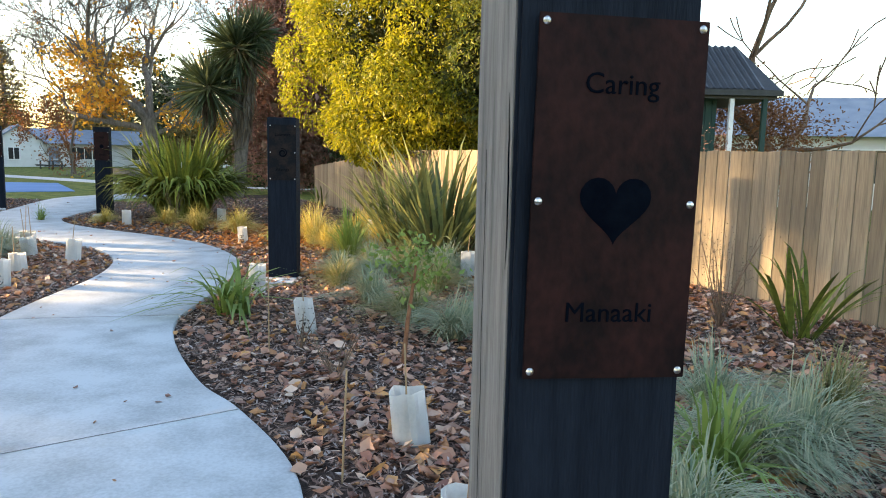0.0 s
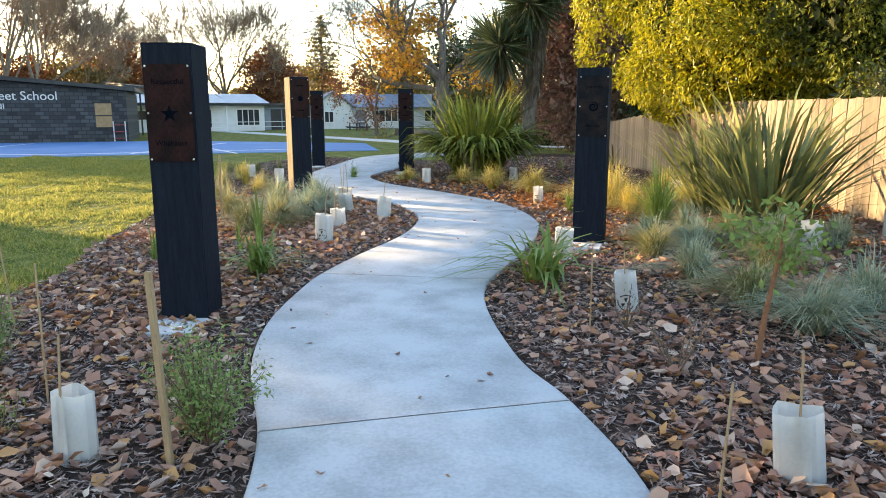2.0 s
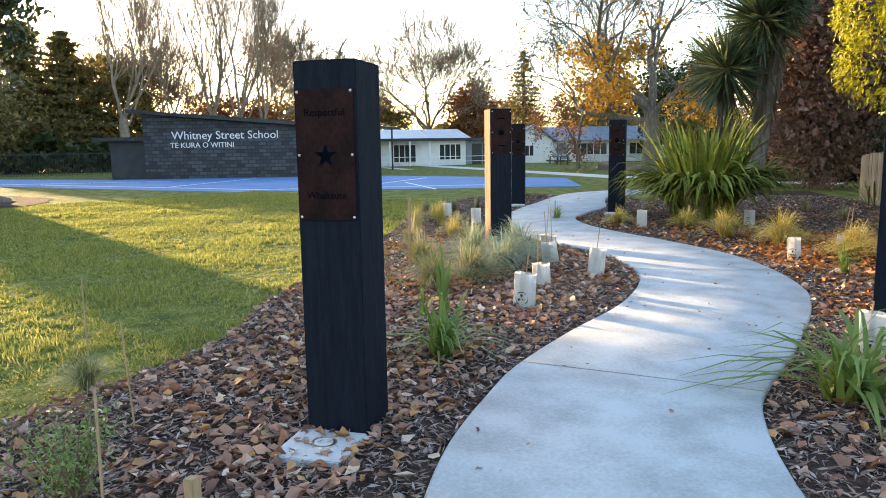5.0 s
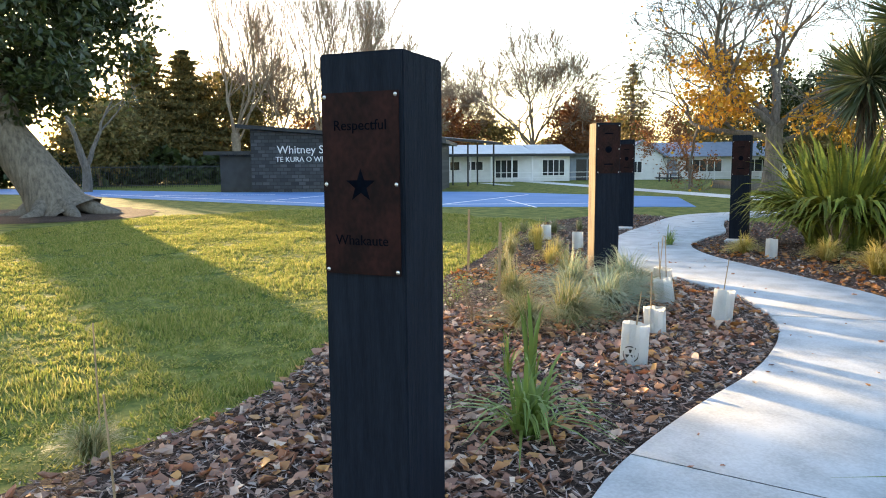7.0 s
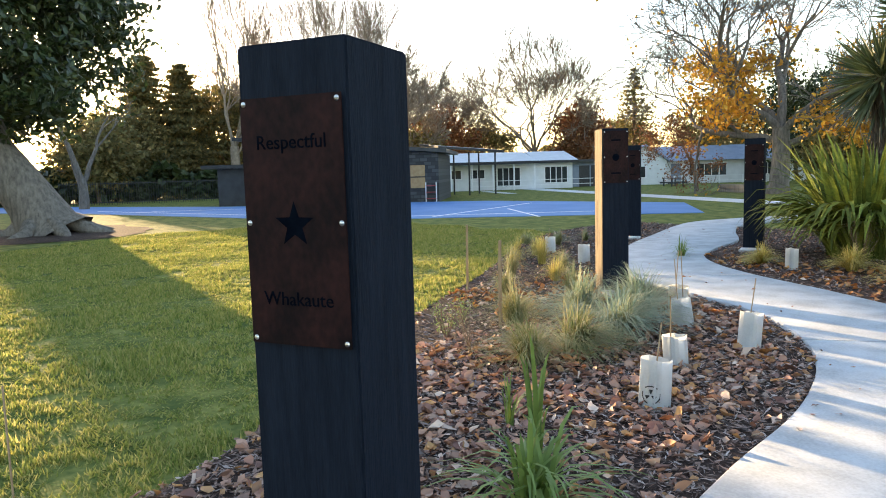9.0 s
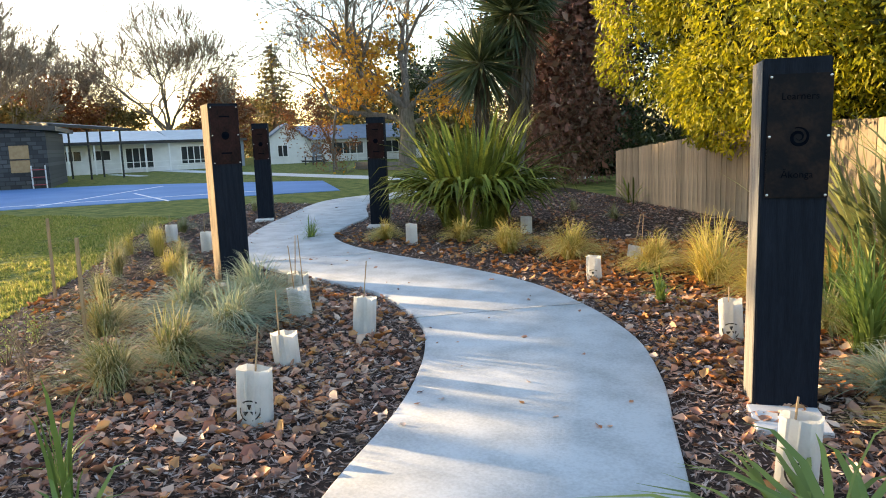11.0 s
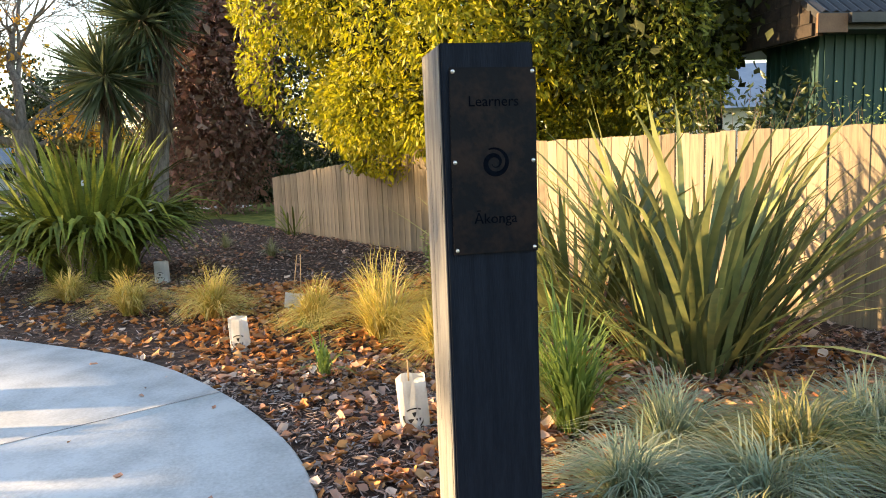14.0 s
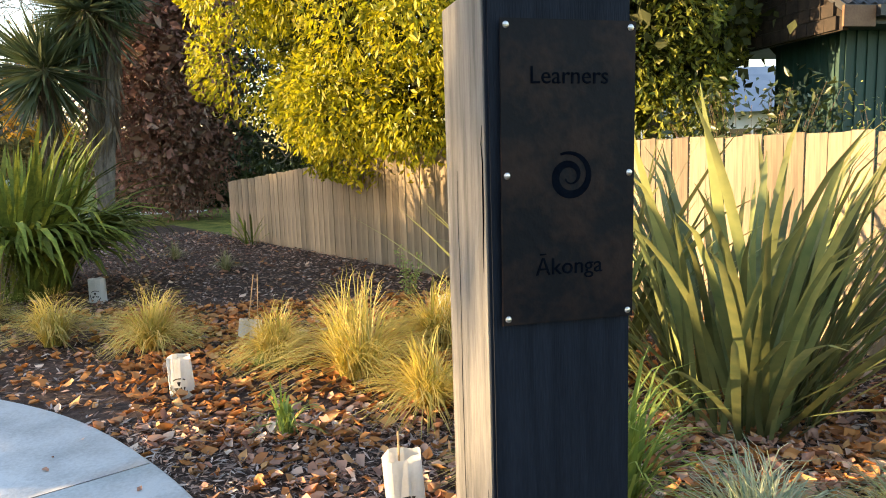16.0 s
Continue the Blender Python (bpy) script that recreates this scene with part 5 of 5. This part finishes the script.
def cottage():
    a, b = at(37.2, 62, (-2.5, 4.9)), at(20.5, 66, (-2.5, 4.9))
    m, w = face_pose(a, b, -0.3)
    e = thing("cottage", m, "white weatherboard cottage with blue-grey gabled roof", "house")
    gw = 3.4
    part("wall", box(gw, w, 1.0, 7, 0, 2.2), M["white_wall"], e)
    bm = bmesh.new()
    f = bm.faces.new([bm.verts.new(p) for p in ((0, 0, 0), (gw, 0, 0), (gw, 0, 2.3), (gw / 2, 0, 3.5), (0, 0, 2.3))])
    up = bmesh.ops.extrude_face_region(bm, geom=[f])
    bmesh.ops.translate(bm, verts=[v for v in up["geom"] if isinstance(v, bmesh.types.BMVert)], vec=(0, 7, 0))
    bmesh.ops.recalc_face_normals(bm, faces=bm.faces[:])
    part("gable_wall", bm, M["white_wall"], e)
    for s in (0, 1):
        bm = bmesh.new()
        x0, x1 = (-0.3, gw / 2) if s == 0 else (gw + 0.3, gw / 2)
        vs = [bm.verts.new(p) for p in ((x0, -0.3, 2.12), (x1, -0.3, 3.56), (x1, 7.2, 3.56), (x0, 7.2, 2.12), (x0, -0.3, 2.24), (x1, -0.3, 3.68), (x1, 7.2, 3.68), (x0, 7.2, 2.24))]
        for q in ((0, 1, 2, 3), (4, 5, 6, 7), (0, 1, 5, 4), (2, 3, 7, 6), (0, 3, 7, 4), (1, 2, 6, 5)):
            bm.faces.new([vs[i] for i in q])
        part("roof", bm, M["roof_blue"], e)
    bm = bmesh.new()
    vs = [bm.verts.new(p) for p in ((gw - 0.6, 0.5, 2.2), (w + 0.4, 0.5, 2.2), (w + 0.4, 4, 3.5), (gw - 0.6, 4, 3.5), (w + 0.4, 7.4, 2.2), (gw - 0.6, 7.4, 2.2))]
    bm.faces.new([vs[i] for i in (0, 1, 2, 3)])
    bm.faces.new([vs[i] for i in (3, 2, 4, 5)])
    part("roof", bm, M["roof_blue"], e)
    window(e, 0.9, 1.7, 0.9, 1.8, 0, 2)
    window(e, gw + 2.0, gw + 5.0, 0.9, 1.9, 1.0, 5)
    window(e, gw + 7.0, gw + 9.5, 0.9, 1.9, 1.0, 4)
    window(e, gw + 11.0, gw + 14.0, 0.9, 1.9, 1.0, 5)
    part("door", box(gw + 0.5, gw + 1.3, 0.93, 1.02, 0.1, 1.95), M["roof_blue"], e)
    for z in (0.5, 0.9):
        part("rail", box(gw + 0.5, w, -0.62, -0.58, z, z + 0.05), M["white"], e)
    for i in range(9):
        part("rail_post", box(gw + 0.5 + i * 1.8, gw + 0.58 + i * 1.8, -0.64, -0.56, 0, 0.95), M["white"], e)
    # picnic table and low wall
    x, y = at(33.6, 56, (-2.5, 4.9))
    t = thing("picnic_table", turn(-30, x, y, -0.15), "dark timber picnic table with benches on the lawn", "table")
    for i in range(4):
        part("plank", box(-0.9, 0.9, -0.38 + i * 0.19, -0.2 + i * 0.19, 0.7, 0.74), M["dark_wall"], t)
    for yb in (-0.75, 0.55):
        part("bench", box(-0.9, 0.9, yb, yb + 0.2, 0.42, 0.46), M["dark_wall"], t)
    for xb in (-0.65, 0.65):
        part("leg_frame", box(xb - 0.05, xb + 0.05, -0.75, 0.75, 0.33, 0.42), M["dark_wall"], t)
        for yb in (-0.5, 0.42):
            part("leg", box(xb - 0.05, xb + 0.05, yb, yb + 0.08, 0, 0.7), M["dark_wall"], t)
    x, y = at(30.5, 43, (-2.5, 4.9))
    wl = thing("low_wall", turn(-28, x, y, -0.1), "low timber retaining wall round the tree", "low wall")
    for i in range(2):
        part("sleeper", box(0, 4.6, 0, 0.2, i * 0.26, i * 0.26 + 0.25, 0.01), M["bare_side"], wl)


def green_house():
    e = thing("green_house", turn(6, 1.95, 14.35), "dark green corrugated house with black roof behind the fence", "house")
    w, h, dp = 2.25, 2.75, 0.95
    part("wall", box(0, w, 0, dp, 0, h), M["green_wall"], e)
    for i in range(18):
        part("rib", box(0.06 + i * 0.124, 0.085 + i * 0.124, -0.014, -0.001, 0, h - 0.01), M["green_wall"], e)
    for i in range(9):
        part("rib", box(-0.014, -0.001, 0.05 + i * 0.1, 0.075 + i * 0.1, 0, h - 0.01), M["green_wall"], e)
    x0, x1, y0, y1, ym, zt = -0.3, 3.25, -0.4, 2.2, 0.95, h + 1.0
    for ya, yb in ((y0, ym), (y1, ym)):
        bm = bmesh.new()
        vs = [bm.verts.new(c) for c in ((x0, ya, h - 0.02), (x1, ya, h - 0.02), (x1 - 0.3, yb, zt - 0.08), (x0, yb, zt - 0.08), (x0, ya, h + 0.06), (x1, ya, h + 0.06), (x1 - 0.3, yb, zt), (x0, yb, zt))]
        for q in ((0, 1, 2, 3), (4, 5, 6, 7), (0, 1, 5, 4), (1, 2, 6, 5), (2, 3, 7, 6), (3, 0, 4, 7)):
            bm.faces.new([vs[k] for k in q])
        bmesh.ops.recalc_face_normals(bm, faces=bm.faces[:])
        part("roof", bm, M["roof_dark"], e)
    for i in range(26):
        bm = bmesh.new()
        x = x0 + 0.02 + i * 0.125
        vs = [bm.verts.new(c) for c in ((x, y0, h + 0.065), (x + 0.05, y0, h + 0.09), (x + 0.1, y0, h + 0.065), (x + 0.1, ym - 0.02, zt), (x + 0.05, ym - 0.02, zt + 0.03), (x, ym - 0.02, zt))]
        bm.faces.new((vs[0], vs[1], vs[4], vs[5]))
        bm.faces.new((vs[1], vs[2], vs[3], vs[4]))
        part("roof_ridge", bm, M["roof_dark"], e)
    bm = bmesh.new()
    f = bm.faces.new([bm.verts.new((x0 + 0.02, y, z)) for y, z in ((y0 + 0.05, h - 0.16), (y1, h - 0.16), (y1, h), (ym, zt - 0.09), (y0 + 0.05, h))])
    up = bmesh.ops.extrude_face_region(bm, geom=[f])
    bmesh.ops.translate(bm, verts=[v for v in up["geom"] if isinstance(v, bmesh.types.BMVert)], vec=(0.06, 0, 0))
    bmesh.ops.recalc_face_normals(bm, faces=bm.faces[:])
    part("gable", bm, M["shingle"], e, "dark shingled gable end")
    rng = random.Random(6)
    for k in range(8):
        z = h - 0.15 + k * 0.13
        half = 1.25 * min(1.0, max(0.0, (zt - z - 0.1) / 0.95))
        y = ym - half
        while y < ym + half - 0.05:
            wd = rng.uniform(0.1, 0.17)
            part("shingle", box(x0 - 0.012 - rng.uniform(0, 0.006), x0 + 0.018, y, y + wd - 0.008, z, z + 0.125), M["shingle"], e)
            y += wd
    part("soffit", box(x0 + 0.09, x1 - 0.05, y0 + 0.05, y1 - 0.05, h - 0.1, h - 0.03), M["roof_dark"], e)
    part("fascia", box(x0 - 0.04, 0.0, y0 - 0.03, y0 - 0.005, h - 0.14, h + 0.05), M["brown_wood"], e, "brown timber fascia end")
    part("gutter", box(0.004, x1, y0 - 0.08, y0 - 0.005, h - 0.05, h + 0.05), M["metal_dark"], e)
    part("porch_post", box(-0.22, -0.1, 1.75, 1.87, 0, h - 0.16), M["metal_dark"], e)
    part("post", box(2.35, 2.43, -0.36, -0.28, 0, h - 0.1), M["white"], e, "white slim post")
    part("post", box(2.95, 3.03, -0.36, -0.28, 0, h - 0.1), M["green_wall"], e)
    wn = part("window", box(1.0, 1.42, -0.03, 0.02, 1.5, 2.35), M["glass"], e)
    for i in range(4):
        part("lattice_bar", box(1.0 + i * 0.13, 1.03 + i * 0.13, -0.05, -0.031, 1.5, 2.35), M["white"], wn)
    a = thing("neighbour_house", turn(-8, 6.4, 27.0), "low pale house with grey roof behind the fence", "house")
    part("wall", box(0, 9, 0, 6, 0, 2.5), M["white_wall"], a)
    bm = bmesh.new()
    vs = [bm.verts.new(c) for c in ((-0.4, -0.5, 2.45), (9.4, -0.5, 2.45), (9.0, 3, 4.0), (0, 3, 4.0), (9.4, 6.5, 2.45), (-0.4, 6.5, 2.45))]
    for f in ((0, 1, 2, 3), (3, 2, 4, 5), (1, 4, 2), (0, 3, 5)):
        bm.faces.new([vs[i] for i in f])
    part("roof", bm, M["roof_blue"], a)
    window(a, 1, 3, 0.9, 2.0, 0, 3)
    window(a, 5, 7, 0.9, 2.0, 0, 3)


school_block()
classrooms()
cottage()
green_house()
shrub(1.0, 14.2, 2.25, 0.85, 4200, "dark_leaf", 41, "dark broad-leaved shrub behind the fence", 0.09)
shrub(2.05, 13.5, 2.1, 0.45, 3200, "shrub", 42, "green climbing shrub against the green house", 0.045)
shrub(3.6, 12.7, 2.1, 0.5, 700, "red_leaf", 43, "thin reddish twiggy shrub behind the fence", 0.05)
leafy_tree(5.6, 17.5, 3.4, (1.5, 1.5, 1.2), 2.0, 131, "orange-brown hedge behind the fence", "russet_leaf", 260, 40, 0.08, 0.08, 0.2, 0.2, 0.25, 2.0, 0.5)
bare_tree(6.9, 17.0, 8.5, 132, "dark leaning bare tree behind the fence", 0.2, 5, 0.7, 0.05, 1, "far_bark")

# iron fence and far shrubs beyond the lawn


def iron_fence():
    a, b = at(79.5, 55), at(67.2, 55)
    m, w = face_pose(a, b)
    e = thing("iron_fence", m, "black iron rail fence along the lawn's far side", "fence")
    for z in (0.15, 1.45):
        part("rail", box(0, w, -0.03, 0.03, z, z + 0.06), M["metal_dark"], e)
    me = bpy.data.meshes.new("bar")
    bm = box(-0.018, 0.018, -0.018, 0.018, 0, 1.6)
    bm.to_mesh(me)
    bm.free()
    me.materials.append(M["metal_dark"])
    for i in range(int(w / 0.16)):
        obj("bar", me, e, pose(i * 0.16, 0, 0))


iron_fence()


def far_hedge(b0, b1, d, h, leaf, seed, label):
    rng = np.random.default_rng(seed)
    n = 5200 if h < 7 else 12000
    b = np.radians(rng.uniform(b0, b1, n))
    q = d + rng.uniform(-2, 2, n)
    z = h * rng.uniform(0, 1, n) ** 0.7 * (0.72 + 0.28 * np.sin(b * 70 + seed) * np.sin(b * 31))
    c = np.stack([-2 - q * np.sin(b), 4 + q * np.cos(b), z], 1)
    tagged(obj("far_hedge", leaves("far_hedge", c, 0.7, M[leaf], rng, 0, 1.6)), label, "hedge", kind="stuff")


far_hedge(66, 84, 62, 3.0, "dark_leaf", 1, "dark hedge beyond the lawn")
# Unseen tall hedges added to shade the lawn; the gap admits a sun streak.
far_hedge(83.6, 85.9, 60, 8.5, "dark_leaf", 9, "dark tall hedge added out of sight to shade the lawn")
far_hedge(87.1, 112, 60, 8.5, "dark_leaf", 8, "dark tall hedge added out of sight to shade the lawn")
far_hedge(50, 70, 92, 5.5, "russet_leaf", 2, "russet far trees behind the school")
far_hedge(33, 52, 100, 5.0, "olive_leaf", 3, "olive far trees behind the classrooms")
far_hedge(14, 34, 90, 5.5, "olive_leaf", 4, "olive far trees behind the cottage")
far_hedge(-25, 6, 60, 4.5, "olive_leaf", 5, "olive far trees behind the houses")
far_hedge(9, 18, 31, 2.6, "dark_leaf", 6, "dark shrubs in shade at the bed's end")
far_hedge(-70, -25, 40, 4.5, "dark_leaf", 7, "dark hedge behind the neighbouring gardens")

# ---- leaf litter, bark chips, grass blades ----


def scatter(rng, n, x0, x1, y0, y1, weight):
    x, y = rng.uniform(x0, x1, n), rng.uniform(y0, y1, n)
    k = in_bed(x, y) & ~on_path(x, y, 0.01) & (rng.uniform(0, 1, n) < weight(x, y))
    return x[k], y[k]


def litter(name, n, area, size, material, seed, label, weight, lift=0.022, curl=0.35, tip=0.5, aspect=0.62, paved=False):
    rng = np.random.default_rng(seed)
    if paved:
        i = rng.integers(20, 160, n)
        f = rng.uniform(0.03, 0.97, n)[:, None]
        x, y = (EDGE_L[i] * f + EDGE_R[i] * (1 - f)).T
    else:
        x, y = scatter(rng, n, *area, weight)
    n = len(x)
    s = size * rng.uniform(0.55, 1.3, n)
    az = rng.uniform(0, 2 * np.pi, n)
    d = np.stack([np.cos(az), np.sin(az), rng.normal(size=n) * tip * 0.5], 1)
    a = np.stack([-np.sin(az), np.cos(az), rng.normal(size=n) * tip], 1)
    a /= np.linalg.norm(a, axis=1)[:, None]
    c = np.stack([x, y, height(x, y) * 0 + rng.uniform(0.0, lift, n) + (0.027 if paved else -0.012)], 1)
    up = np.array([0, 0, 1.0])
    cu = (curl * s * rng.uniform(0.2, 1.2, n))[:, None]
    s = s[:, None]
    w = s * aspect * rng.uniform(0.7, 1.2, n)[:, None]
    V = np.stack([c - d * s * 0.5 + up * cu * 0.6, c - d * s * 0.12 + a * w * 0.5 + up * cu, c - d * s * 0.1, c - d * s * 0.12 - a * w * 0.5 + up * cu * 0.7,
                  c + d * s * 0.22 + a * w * 0.38 + up * cu * 0.9, c + d * s * 0.2, c + d * s * 0.22 - a * w * 0.38 + up * cu * 0.8, c + d * s * 0.55 + up * cu * 0.8], 1).reshape(-1, 3)
    V += rng.normal(size=V.shape) * np.repeat(s, 8, 0) * (0.02 if aspect < 0.4 else 0.075)
    i = np.arange(n)[:, None] * 8
    F = np.concatenate([i + q for q in ([0, 2, 1], [0, 3, 2], [1, 2, 5], [1, 5, 4], [2, 3, 6], [2, 6, 5], [4, 5, 7], [5, 6, 7])], 0)
    tagged(obj(name, np_mesh(name, V, F, M[material])), label, "leaf litter", kind="stuff")


near = (-7.5, 4.0, 1.0, 12.0)
whole = (-15.5, 5.0, 0.5, 24.0)


def drift(x, y):
    """Patches where leaves gather, thinner right beside the path."""
    p = 0.5 + 0.5 * np.sin(x * 1.3 + 2 * np.sin(y * 0.9)) * np.sin(y * 1.1 + x * 0.4)
    return np.clip(0.25 + 0.75 * p, 0, 1) * np.where(on_path(x, y, 0.32), 0.35, 1.0)


litter("dry_leaf_litter", 44000, near, 0.078, "litter", 1, "dry brown curled leaves over the mulch", drift, 0.035, 0.3, 0.5, 0.66)
litter("dry_leaf_litter", 18000, whole, 0.068, "litter", 2, "dry brown curled leaves over the mulch", drift)
litter("orange_leaf_litter", 20000, (-9.5, 0.5, 9.5, 15.5), 0.085, "orange_litter", 3, "orange-brown fallen leaves round the grasses", lambda x, y: drift(x, y) * np.where(x + (y - 12) * 0.4 > -4.2, 1, 0.25))
litter("bark_chips", 190000, near, 0.05, "chips", 4, "shredded bark mulch chips", lambda x, y: np.ones(len(x)), 0.03, 0.06, 0.5, 0.2)
litter("bark_chips", 130000, whole, 0.06, "chips", 5, "shredded bark mulch chips", lambda x, y: np.ones(len(x)), 0.02, 0.1, 0.5, 0.26)

litter("fallen_leaves_on_path", 70, near, 0.04, "litter", 6, "small dry leaves lying on the concrete path", drift, 0.002, 0.2, 0.15, 0.6, True)


def lawn_blades():
    rng = np.random.default_rng(9)
    n, tufts = 560000, 38000
    tuft = rng.integers(0, tufts, n)
    x = (-5.2 - 19 * rng.uniform(0, 1, tufts) ** 1.25)[tuft] + rng.normal(size=n) * 0.035
    y = rng.uniform(2.0, 19.0, tufts)[tuft] + rng.normal(size=n) * 0.035
    k = ~in_bed(x, y) & (y < 17.5 - (x + 22) * 0.0)
    e = catmull(LAWN_EDGE, 60)
    lx = np.interp(y, e[:, 1], e[:, 0])
    k &= (lx - x < 15)
    x, y = x[k], y[k]
    n = len(x)
    h = rng.uniform(0.02, 0.06, n) * rng.uniform(0.6, 1.5, tufts)[tuft][k] * (0.75 + 0.5 * np.sin(x * 2.3) * np.sin(y * 1.9))
    az = rng.uniform(0, 6.28, n)
    w = rng.uniform(0.004, 0.009, n) * (1 + np.clip(-6 - x, 0, 14) * 0.11)
    b = np.stack([x, y, np.full(n, -0.036)], 1)
    s = np.stack([np.cos(az) * w, np.sin(az) * w, np.zeros(n)], 1)
    t = b + np.stack([rng.normal(size=n) * 0.02, rng.normal(size=n) * 0.02, h], 1)
    V = np.stack([b - s, b + s, t], 1).reshape(-1, 3)
    F = np.arange(3 * n).reshape(-1, 3)
    tagged(obj("lawn_grass", np_mesh("lawn_grass", V, F, M["grass"])), "short mown lawn grass blades", "grass", kind="stuff")


lawn_blades()
